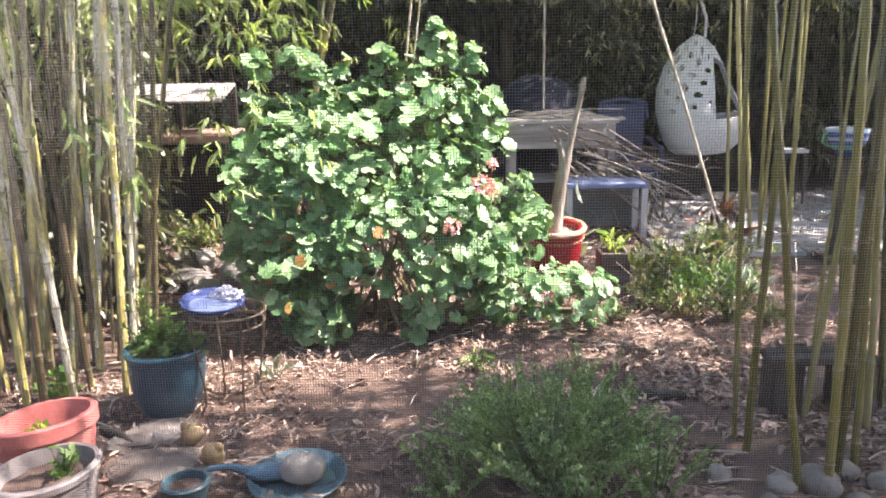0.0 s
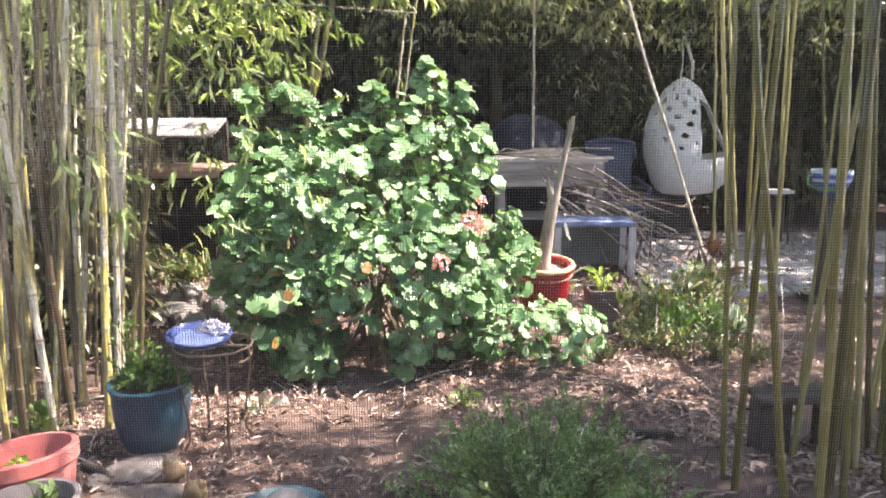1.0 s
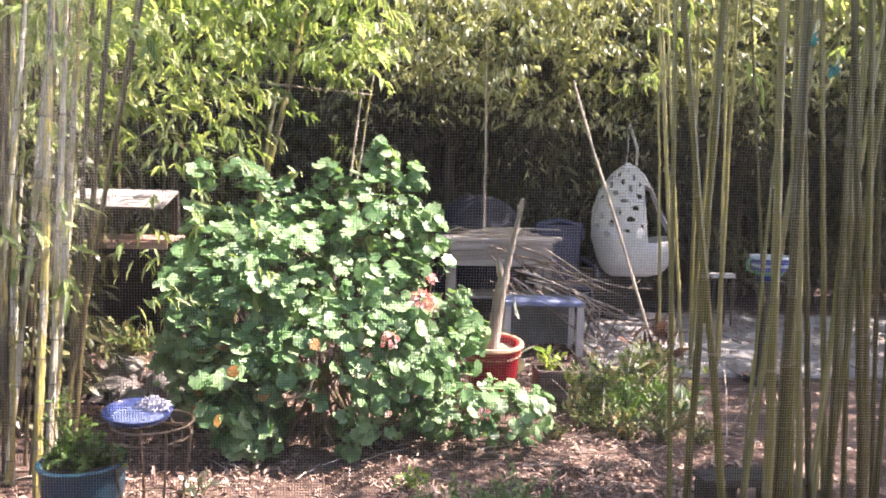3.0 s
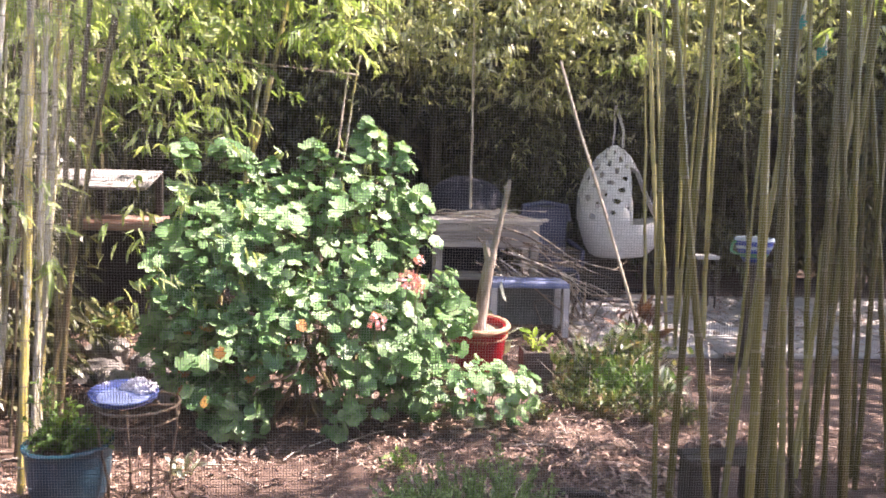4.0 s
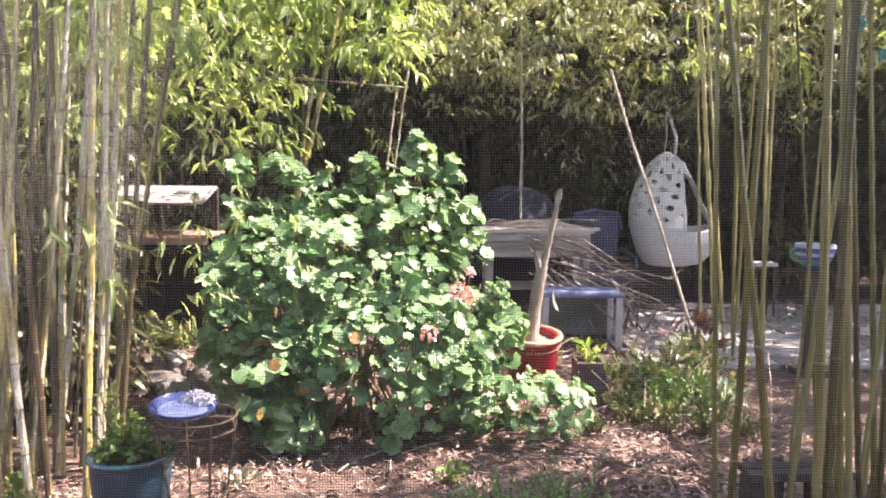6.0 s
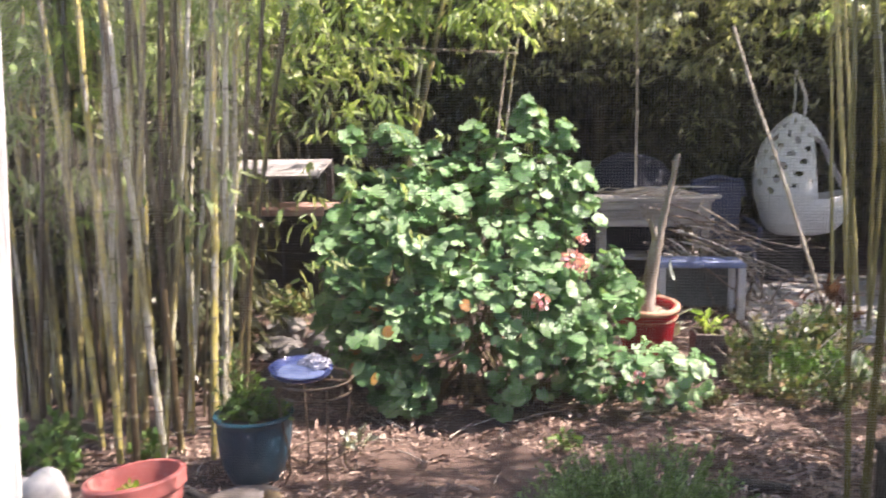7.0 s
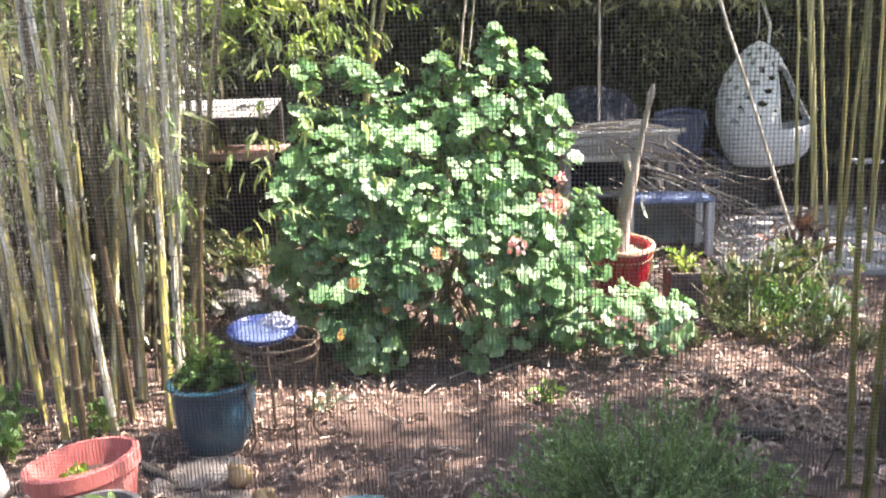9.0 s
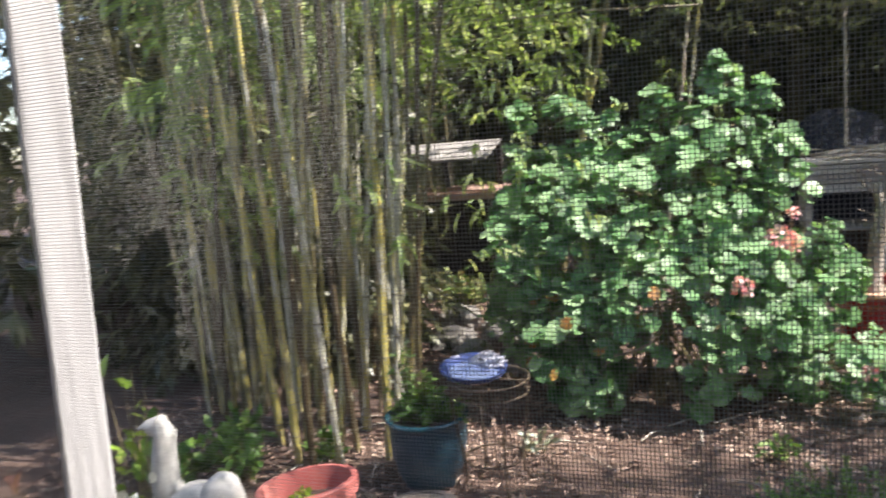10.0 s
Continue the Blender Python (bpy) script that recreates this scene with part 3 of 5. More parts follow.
grove(right, OLIVE, "straight olive-green bamboo culm in an open clump", "culms of the east clump")
STRAW = [culm_data(90 + i, 5.6, 0.024, 0.08 + 0.05 * i, 3.0, 8, 0.11, skin=CULM_STRAW) for i in range(2)]
far = [(2.88, 8.0, -3.0, 0, 0.8), (2.74, 7.2, -4.6, 0, 0.95), (2.60, 6.6, -5.7, 0, 0.75), (2.60, 6.8, -4.8, 0, 0.6), (2.63, 6.5, -1.7, 0, 0.8), (2.55, 6.3, 1.3, 0, 0.65), (2.82, 6.4, 0.5, 0, 0.8), (2.98, 6.7, -2.0, 0, 0.7)]
grove(far, STRAW, "slender sunlit straw-olive bamboo culm beside the paving", "slender culms by the paving")

# thinner leafy culms behind the geranium and beside the hutch
mid = []
for i in range(15):
    mid.append((r.uniform(-4.6, -1.5), r.uniform(5.6, 7.0), r.uniform(-6, 10), r.uniform(-6, 2), r.uniform(0.6, 1.0)))
mid += [(-1.35, 5.9, 14, 0, 1.0), (-0.6, 6.2, 11, 0, 0.5), (-1.9, 5.3, 4, -3, 0.8), (-1.55, 4.9, 3, -2, 0.7)]
mid = [q for q in mid if q[1] > 7.3 or not -0.40 < q[0] / q[1] < -0.26]
grove(mid, LEAFY[2:], "slender leafy bamboo culm with yellow-green sprays", "slender culms by the hutch")


def thicket():
    """The dense bamboo hedge that closes the garden: stems too many to count, and its leaves."""
    back = Geo()
    k = random.Random(21)
    for i in range(70):
        x, y, h = k.uniform(-4.6, -1.9), k.uniform(4.7, 6.2), k.uniform(3.5, 6)
        rr, lx = k.uniform(0.008, 0.02), k.uniform(-0.9, 0.4)
        if -0.42 < x / y < -0.26:
            continue
        back.tube([(x + lx * t * t, y + 0.2 * t, h * t) for t in (0, 0.25, 0.5, 0.75, 1)], [rr, rr, rr * 0.9, rr * 0.7, rr * 0.4], 6, False)
    # the darkness of these stems is painted shade
    solid("bamboo_thicket", back, CULM_SHADED, "thin bamboo stems crowding behind the clump, coloured as shaded", "bamboo", kind="stuff")

    g = Geo()
    q = random.Random(8)
    for i in range(420):
        x = q.uniform(-8, 10)
        y = q.uniform(10.0, 13.0) if x > -3 else q.uniform(7.8, 11)
        h = q.uniform(4, 7)
        lx, ly = q.uniform(-0.5, 0.5), q.uniform(-0.6, 0.1)
        rr = q.uniform(0.012, 0.028)
        g.tube([(x + lx * t * t, y + ly * t * t, h * t) for t in (0, 0.25, 0.5, 0.75, 1)], [rr, rr, rr * 0.8, rr * 0.6, rr * 0.3], 6, False)
    # stems carry the hedge's shade in their colour
    solid("bamboo_thicket", g, CULM_SHADED, "crowd of thin shade-toned bamboo stems closing the garden", "bamboo", kind="stuff")

    def bank(name, n, box, size, mat, label, low=0.0, droop=0.9, wide=1.0, thin=-0.12, per=9, tmpl=(LANCE_V, LANCE_F), open_sight=True):
        (x0, x1), (y0, y1), (z0, z1) = box
        o = np.stack([rng.uniform(x0, x1, n), rng.uniform(y0, y1, n), z0 + (z1 - z0) * rng.random(n) ** low], 1)
        keep = np.array([noise.noise(Vector(p) * 0.9) + 0.6 * noise.noise(Vector(p) * 2.3) > thin for p in o])
        side = o[:, 0] / np.maximum(o[:, 1], 0.1)
        if open_sight:
            keep &= ~((side > -0.40) & (side < -0.26) & (o[:, 1] < 7.2) & (o[:, 2] < 1.85))
            keep &= ~((o[:, 0] > -1.45) & (o[:, 0] < 0.3) & (o[:, 1] > 5.0) & (o[:, 1] < 7.5) & (o[:, 2] < 2.12 + 0.12 * np.sin(o[:, 0] * 7)))
        p, a, nr, ln, w = sprays(o[keep], per, 0.3, size, droop)
        me = leaf_mesh(name, [scatter(*tmpl, p, a, nr, ln, w * wide)], mat)
        solid(name, me, None, label, "bamboo foliage", kind="stuff")

    slip = (SLIP_V, SLIP_F)
    # hedge banks: the shade between the leaves is put into their dark colour
    bank("hedge_foliage", 9000, ((-8, 10), (9.8, 11.6), (2.2, 6.5)), 0.19, SHADE_LEAF, "drooping bamboo leaves of the hedge, coloured as shaded", 0.85, wide=1.4, thin=-0.2, tmpl=slip)
    bank("hedge_foliage", 6500, ((-6, 8), (9.55, 10.6), (0.3, 2.7)), 0.15, SHADE_LEAF, "sparse bamboo leaves low in the hedge, coloured as shaded", 1.0, wide=1.4, tmpl=slip)
    bank("hedge_foliage", 10000, ((-11, 13), (13.0, 14.5), (0.0, 6.5)), 0.70, SHADE_LEAF, "bamboo leaves deep in the hedge, coloured as shaded", 1.0, wide=3.2, thin=-2, tmpl=slip)
    bank("hedge_foliage", 6000, ((-9, -4.4), (3.0, 10), (0.3, 7)), 0.22, SHADE_LEAF, "bamboo leaves along the west side", 0.9, wide=1.8, thin=-0.3, tmpl=slip)
    bank("hedge_foliage", 4000, ((5.4, 9.5), (2.5, 10.5), (0.8, 6)), 0.22, SHADE_LEAF, "bamboo leaves along the east side", 0.9, wide=1.8, thin=-0.3, tmpl=slip)
    bank("canopy_foliage", 760, ((-4.0, -1.0), (5.2, 7.2), (1.9, 4.0)), 0.14, B_LEAF, "sunlit yellow-green bamboo sprays hanging over the garden", 0.9, wide=1.7)
    bank("canopy_foliage", 210, ((-1.15, -0.10), (5.3, 6.1), (2.42, 3.6)), 0.13, B_LEAF, "drooping green bamboo sprays above the geranium", 0.9, wide=1.6, thin=-0.4)
    bank("canopy_foliage", 900, ((-0.4, 5.2), (7.8, 9.8), (2.65, 4.6)), 0.13, SHADE_LEAF, "arching bamboo sprays over the seating place", 0.9, wide=1.2)
    bank("canopy_foliage", 420, ((-2.7, -1.2), (4.9, 5.8), (1.75, 3.0)), 0.13, B_LEAF, "bright bamboo sprays hanging beside the geranium", 0.8, wide=1.7)
    # shade-coloured leaves as a dark backing for gaps between the west culms
    bank("undergrowth_foliage", 1500, ((-4.6, -2.0), (4.9, 6.6), (0.0, 2.2)), 0.17, SHADE_LEAF, "bamboo leaves in shade-dark colour behind the west clump", 1.0, wide=1.6, tmpl=slip)
    # out of view: blocks sun to dapple the front ground and east culms
    bank("canopy_foliage", 1900, ((1.6, 4.6), (1.8, 3.9), (2.7, 4.2)), 0.16, B_LEAF, "unseen leafy crown of the east clump added for shade", 1.0, wide=1.4, thin=0.0, tmpl=slip)
    # scattered leaves in the paler colour, painted glints in the dark hedge
    bank("hedge_foliage", 420, ((-0.8, 4.8), (9.25, 9.55), (1.2, 2.7)), 0.10, GLINT_LEAF, "few leaves paled as light glints low in the hedge", 1.0, wide=1.5, thin=-0.05, per=4)
    # added out of view as a sun blocker for the ground at right
    bank("canopy_foliage", 700, ((3.0, 5.0), (2.3, 4.4), (3.2, 4.6)), 0.20, B_LEAF, "unseen leafy crowns added to shade the open ground", 1.0, wide=1.5, thin=-0.12, tmpl=slip)
    # added above the view to break the sun on the paving
    bank("canopy_foliage", 1300, ((4.0, 7.6), (6.2, 8.9), (3.6, 5.6)), 0.18, B_LEAF, "unseen leafy crowns added to dapple the paving", 1.0, wide=1.4, thin=0.08, tmpl=slip)
    # added overhead, unseen, to keep sky light off the hedge
    bank("hedge_foliage", 7000, ((-8, 11), (9.6, 14.5), (5.4, 7.6)), 0.34, SHADE_LEAF, "unseen dense bamboo crowns added to darken the hedge below", 1.0, wide=2.2, thin=-0.5, tmpl=slip)
    # above the view, there to shade the west culms
    bank("canopy_foliage", 420, ((-3.8, -1.4), (3.4, 5.2), (3.6, 5.4)), 0.16, B_LEAF, "unseen leafy crown of the west clump added for shade", 1.0, wide=1.3, thin=0.0, tmpl=slip)
    bank("canopy_foliage", 480, ((-3.1, -1.25), (3.8, 5.0), (1.6, 3.1)), 0.125, B_LEAF, "sunlit side sprays of the west clump", 0.9, wide=1.6)
    bank("canopy_foliage", 260, ((-2.9, -1.6), (3.45, 4.0), (0.9, 3.0)), 0.13, B_LEAF, "leaf sprays on the front culms of the west clump", 0.65, wide=1.5, thin=-0.1, per=6)
    # more shade-coloured backing, within the west clump
    bank("undergrowth_foliage", 1500, ((-4.2, -2.15), (4.5, 5.3), (0.0, 2.0)), 0.15, SHADE_LEAF, "shade-dark leaves filling the inside of the west clump", 1.0, wide=1.6, thin=-0.3, tmpl=slip)
    # sprays whose sunlit look is partly in their pale colour
    bank("canopy_foliage", 1700, ((-0.2, 5.2), (6.9, 9.0), (2.6, 4.1)), 0.115, GLINT_LEAF, "small sprays coloured pale as sunlit over the seating place", 0.9, wide=1.7)
    bank("canopy_foliage", 55, ((-1.35, -0.95), (4.0, 4.5), (0.8, 2.3)), 0.10, B_LEAF, "bamboo sprays hanging against the geranium", 0.75, wide=1.3, thin=-0.15, per=7, open_sight=False)
    bank("canopy_foliage", 110, ((1.7, 3.6), (3.4, 5.4), (2.25, 3.6)), 0.14, B_LEAF, "bamboo sprays above the east clump", 0.9)

    # pale-coloured leaves put on the hedge face as glints
    bank("canopy_foliage", 2300, ((-0.8, 4.6), (8.5, 9.7), (2.3, 5.2)), 0.11, GLINT_LEAF, "small leaves with glints in their colour on the hedge face", 1.0, wide=1.5, thin=0.0, per=7)
    # unseen sun blocker, placed so its shadow falls low on the west culms
    bank("canopy_foliage", 380, ((-0.3, 0.8), (3.0, 4.6), (3.5, 4.7)), 0.18, B_LEAF, "unseen bamboo crown added to shade the west clump base", 1.0, wide=1.6, thin=-0.05, tmpl=slip)


thicket()


# ---- the geranium and other plants ----
def blob_points(n, parts, shell=0.55):
    """Points near the surface of a few overlapping ellipsoids, with outward directions; none deep inside another."""
    pts, outs = [], []
    vol = np.array([p[3] * p[5] for p in parts])
    pick = rng.choice(len(parts), n * 2, p=vol / vol.sum())
    for k in pick:
        cx, cy, cz, rx, ry, rz = parts[k]
        d = rng.normal(size=3)
        d /= np.linalg.norm(d)
        s = shell + (1.12 - shell) * rng.random() ** 0.75
        p = np.array((cx, cy, cz)) + d * (rx, ry, rz) * s
        p += 0.09 * np.array(noise.noise_vector(Vector(p) * 2.2))
        if p[2] < 0.04 or noise.noise(Vector(p) * 3.6) < -0.28:
            continue
        if any((((p - q[:3]) / q[3:]) ** 2).sum() < 0.42 for q in map(np.array, parts)):
            continue
        o = d / (rx, ry, rz)
        pts.append(p)
        outs.append(o / np.linalg.norm(o))
        if len(pts) == n:
            break
    return np.array(pts), np.array(outs)


GERANIUM = [(-0.60, 4.75, 0.80, 0.80, 0.52, 0.60), (-0.12, 4.95, 1.22, 0.30, 0.32, 0.42), (-0.78, 4.95, 1.02, 0.36, 0.38, 0.36), (0.12, 4.72, 0.70, 0.36, 0.40, 0.46),
            (0.55, 4.58, 0.20, 0.46, 0.32, 0.22), (-0.30, 4.45, 0.50, 0.58, 0.36, 0.42), (-0.75, 4.25, 0.14, 0.18, 0.14, 0.12), (-1.12, 4.8, 0.5, 0.36, 0.38, 0.44),
            (-0.07, 4.95, 1.72, 0.10, 0.10, 0.14), (-0.34, 5.0, 1.48, 0.15, 0.15, 0.12), (-0.88, 4.95, 1.45, 0.11, 0.11, 0.16), (-0.60, 4.95, 1.38, 0.13, 0.14, 0.12), (-0.72, 4.95, 1.62, 0.06, 0.06, 0.08), (-1.05, 4.9, 1.3, 0.09, 0.09, 0.12), (0.12, 4.95, 1.62, 0.06, 0.06, 0.1), (0.42, 4.85, 0.52, 0.16, 0.16, 0.24), (-0.97, 4.95, 1.62, 0.10, 0.10, 0.10), (-1.18, 4.9, 1.28, 0.13, 0.12, 0.14), (-0.48, 5.0, 1.66, 0.09, 0.09, 0.09), (-1.32, 4.85, 1.02, 0.12, 0.12, 0.16), (-1.22, 4.9, 1.6, 0.07, 0.07, 0.09), (0.22, 4.9, 1.30, 0.16, 0.15, 0.14), (-1.22, 4.85, 0.95, 0.16, 0.15, 0.16),
            (-0.88, 4.22, 0.46, 0.20, 0.13, 0.22), (-1.1, 4.4, 0.72, 0.16, 0.12, 0.18)]


def build_geranium():
    ob = thing("geranium_bush", "large sprawling geranium with round scalloped leaves and coral flowers", "shrub")
    pts, outs = blob_points(4200, GERANIUM)
    hollow = (np.abs(pts[:, 0] + 0.47) < 0.14) & (pts[:, 2] < 0.34) & (pts[:, 1] < 4.75)
    pts, outs = pts[~hollow], outs[~hollow]
    order = np.argsort(pts[:, 1] - 0.6 * pts[:, 2])
    pts, outs = pts[order], outs[order]
    kinds = []
    for s in range(5):
        v, f = round_leaf(s)
        kinds.append(mesh_of("leaf", Geo().add(v, f), G_LEAF))
    facing = outs * 0.5 + np.array((0.30, -0.34, 0.74)) + rng.normal(0, 0.4, outs.shape)
    size = 0.025 + 0.037 * rng.random(len(pts)) ** 1.6
    near = set(np.arange(0, 1200, 4)[:300].tolist())
    for i in sorted(near):
        p = part("leaf", kinds[i % 5], None, ob)
        q = Vector(facing[i]).to_track_quat("Z", "Y").to_matrix().to_4x4() @ pose(0, 0, 0, 0, 0, rng.uniform(0, 360))
        p.matrix_basis = Matrix.Translation(pts[i]) @ q @ Matrix.Scale(size[i] * 1.12, 4)
    rest = [i for i in range(len(pts)) if i not in near]
    sets = []
    for s in range(5):
        idx = rest[s::5]
        v, f = round_leaf(s + 10)
        sets.append(scatter(v, f, pts[idx], np.cross(facing[idx], unit(len(idx))), facing[idx], size[idx], size[idx]))
    tagged(part("foliage", leaf_mesh("foliage", sets, G_LEAF_ISL), None, ob), kind="stuff")
    st = Geo()
    for i in range(0, len(pts), 3):
        c = pts[i] - facing[i] / np.linalg.norm(facing[i]) * 0.02
        b = c * 0.0 + (c + np.array((-0.3, 4.85, c[2] * 0.8)) * 0.28 / 1) / 1.28 if i % 4 == 0 else c - outs[i] * 0.10 - (0, 0, 0.06)
        st.tube([b, (b + c) / 2 + rng.normal(0, 0.01, 3), c], [0.004, 0.003, 0.002], 4, False)
    for i in range(26):
        k = GERANIUM[i % 6]
        e = Vector((k[0] + rng.uniform(-0.6, 0.6) * k[3], k[1] + rng.uniform(-0.5, 0.2) * k[4], k[2] + rng.uniform(-0.1, 0.7) * k[5]))
        b = Vector((-0.35 + rng.uniform(-0.35, 0.35), 4.75 + rng.uniform(-0.15, 0.15), 0))
        m = (b + e) / 2 + Vector((rng.uniform(-0.12, 0.12), -0.1, 0.05))
        st.tube([b, m, e], [0.011, 0.009, 0.005], 5, False)
    tagged(part("branching", st, G_STEM, ob, "woody brown stems"), kind="stuff")
    part("dead_stem", Geo().tube([(-0.42, 4.22, 0.60), (-0.425, 4.20, 0.53), (-0.455, 4.19, 0.43), (-0.53, 4.2, 0.385), (-0.66, 4.24, 0.34), (-0.74, 4.3, 0.22)], [0.006, 0.008, 0.008, 0.007, 0.006, 0.004], 6), TWIG, ob, "pale bare bent stem")
    for k in range(9):
        x, y = -0.5 + 0.045 * (k - 4) + rng.normal(0, 0.02), 4.4 + 0.04 * (k % 4)
        part("bare_stem", Geo().tube([(x, y, 0), (x + rng.normal(0, 0.05), y - 0.03, 0.2), (x + rng.normal(0, 0.12), y, 0.46)], [0.008, 0.006, 0.004], 5), G_STEM, ob)
    idx = [i for i in range(len(pts)) if 0.25 < pts[i][2] < 0.72 and pts[i][1] < 4.55 and pts[i][0] < 0.05][:: max(1, len(pts) // 200)][:14]
    v, f = round_leaf(3)
    fc = facing[idx] + rng.normal(0, 0.5, (len(idx), 3))
    tagged(part("withered_leaves", leaf_mesh("withered_leaves", [scatter(v, f, pts[idx] + (0, -0.02, 0), np.cross(fc, unit(len(idx))), fc, 0.035, 0.035)], OLD_LEAF), None, ob, "withered orange and yellow leaves"), kind="stuff")
    for (x, y, z, s) in ((0.215, 4.20, 1.06, 0.026), (0.16, 4.19, 0.945, 0.05), (-0.015, 4.09, 0.735, 0.042), (0.21, 4.16, 0.925, 0.035), (0.53, 4.22, 0.29, 0.03)):
        n = 34
        o = unit(n, 0.3)
        c = np.array((x, y, z)) + o * s * 0.75
        fl = leaf_mesh("flower_head", [scatter(OVAL_V, LANCE_F, c, o + rng.normal(0, 0.6, (n, 3)), o, s * 0.75, s * 0.65)], PETAL)
        head = part("flower_head", fl, None, ob, "cluster of coral-pink petals")
        part("flower_stalk", Geo().tube([(x, y, z), (x - 0.02, y + 0.06, z - 0.14)], 0.003, 5), G_STEM, head)
    return ob


build_geranium()


def tuft(name, label, category, c, size, n, mat, leaf_len, leaf_w, tmpl=(OVAL_V, LANCE_F), up=0.7, stems=30, group="", stem_mat=None, flat=0.0):
    """A small leafy plant: many stems from one foot, leaves along them."""
    ob = thing(name, label, category, c, group=group)
    g = Geo()
    P, A, N = [], [], []
    per = max(1, n // stems)
    for i in range(stems):
        a = rng.uniform(0, 2 * math.pi)
        s = rng.random() ** 0.5
        e = np.array((size[0] * s * math.cos(a), size[1] * s * math.sin(a), size[2] * rng.uniform(0.55, 1.0) * (1.05 - 0.5 * s * s)))
        b = np.array((0.25 * e[0], 0.25 * e[1], 0.0))
        m = (b + e) / 2 + np.array((0, 0, 0.1 * size[2]))
        g.tube([b, m, e], [0.004, 0.003, 0.0015], 4, False)
        for t in rng.uniform(0.15, 1.03, per):
            q = (1 - t) ** 2 * b + 2 * t * (1 - t) * m + t * t * e
            P.append(q)
            d = rng.normal(size=3) + (e - b) / np.linalg.norm(e - b) * 0.6
            d[2] += up
            A.append(d)
            N.append(rng.normal(0, 0.5, 3) + (0, 0, 1))
    tagged(part("branching", g, stem_mat or G_STEM, ob), kind="stuff")
    ln = leaf_len * rng.uniform(0.6, 1.3, len(P))
    tagged(part("leafage", leaf_mesh("leafage", [scatter(*tmpl, P, A, N, ln, leaf_w * ln / leaf_len)], mat), None, ob), kind="stuff")
    return ob


tuft("low_shrub", "feathery dark green low shrub with tiny leaves", "shrub", (0.36, 2.72, 0), (0.50, 0.40, 0.50), 11500, FINE_LEAF, 0.022, 0.009, stems=190, up=0.6, stem_mat=HERB)
for x, y, w, h in ((-0.02, 2.62, 0.26, 0.34), (0.74, 2.60, 0.28, 0.36), (0.55, 2.95, 0.25, 0.52), (0.2, 2.9, 0.22, 0.46), (0.42, 2.45, 0.34, 0.36)):
    tuft("low_shrub", "wispy green side growth of the feathery low shrub", "shrub", (x, y, 0), (w * 0.9, w * 0.75, h), 950, FINE_LEAF, 0.022, 0.009, stems=20, up=0.6, stem_mat=HERB, group="feathery low shrubs")
for x, y, s in ((1.42, 5.15, 1.0), (1.62, 5.0, 0.9), (1.45, 4.65, 0.7), (1.02, 4.62, 0.4), (1.85, 5.35, 0.8), (1.7, 4.6, 0.6), (1.32, 5.0, 0.6), (1.58, 5.45, 1.1), (1.9, 5.0, 0.9), (2.05, 5.6, 1.2), (1.3, 4.85, 0.55), (1.95, 4.55, 0.45), (1.55, 4.9, 0.75), (1.75, 5.15, 0.8), (1.5, 5.35, 0.8)):
    tuft("ground_cover", "mixed low green plant with glossy oval leaves", "plant", (x, y, 0), (0.30 * s, 0.24 * s, 0.36 * s), 260, HERB if s in (0.9, 0.75) else UNDER_LEAF, 0.066 * s, 0.028 * s, stems=26, group="low plants beside the geranium")
g = Geo()
for i in range(70):
    x, y, a, ln = rng.uniform(1.25, 2.2), rng.uniform(4.6, 6.3), rng.uniform(0, 6.28), rng.uniform(0.15, 0.45)
    g.tube([(x, y, 0), (x + 0.3 * ln * math.cos(a), y + 0.3 * ln * math.sin(a), ln * 0.6), (x + 0.8 * ln * math.cos(a), y + 0.8 * ln * math.sin(a), ln)], [0.004, 0.003, 0.0015], 4, False)
solid("dry_stalks", g, TWIG, "thin dry stalks standing among the low plants", "stalks", kind="stuff")
for x, y in ((1.95, 4.9), (1.55, 5.75), (1.9, 5.9)):
    tuft("silver_plant", "low plant with pale silvery pointed leaves", "plant", (x, y, 0), (0.14, 0.14, 0.26), 26, GREY_LEAF, 0.15, 0.035, (LANCE_V, LANCE_F), stems=13, group="silver-leaved plants")
for x, y, s in ((-2.55, 3.1, 1.0), (-2.3, 3.25, 0.8), (-2.7, 3.15, 0.6), (-1.95, 3.45, 0.6), (-2.45, 3.45, 0.8)):
    tuft("undergrowth_plant", "bright green leafy seedling under the bamboo", "plant", (x, y, 0), (0.2 * s, 0.17 * s, 0.36 * s), 120, HERB, 0.085 * s, 0.05 * s, stems=16, group="plants under the bamboo")
for x, y, w in ((-1.66, 4.95, 0.45), (-2.25, 6.4, 1.0)):
    tuft("shade_plant", "dark leafy plant in the shade before the hutch", "plant", (x, y, 0), (0.28 * w, 0.24 * w, 0.42 * w), 260, UNDER_LEAF, 0.095 * w, 0.045 * w, stems=26, group="plants before the hutch")
for i, (x, y, z) in enumerate(((-1.95, 5.4, 0.17), (-1.72, 5.75, 0.15), (-2.1, 6.0, 0.19))):
    solid("garden_rock", Geo().blob((0, 0, z * 0.4), (z, z * 0.8, z * 0.62), 0.3, 3, i * 2.1, 2.0), STONE, "rough grey rock in the shade before the hutch", "rock", (x, y, 0), (0, 0, 61 * i), group="rocks before the hutch")
tuft("flowering_plant", "small plant crowded with white flowers", "plant", (-2.06, 2.34, 0), (0.16, 0.13, 0.46), 260, WHITE_PETAL, 0.045, 0.035, stems=30)
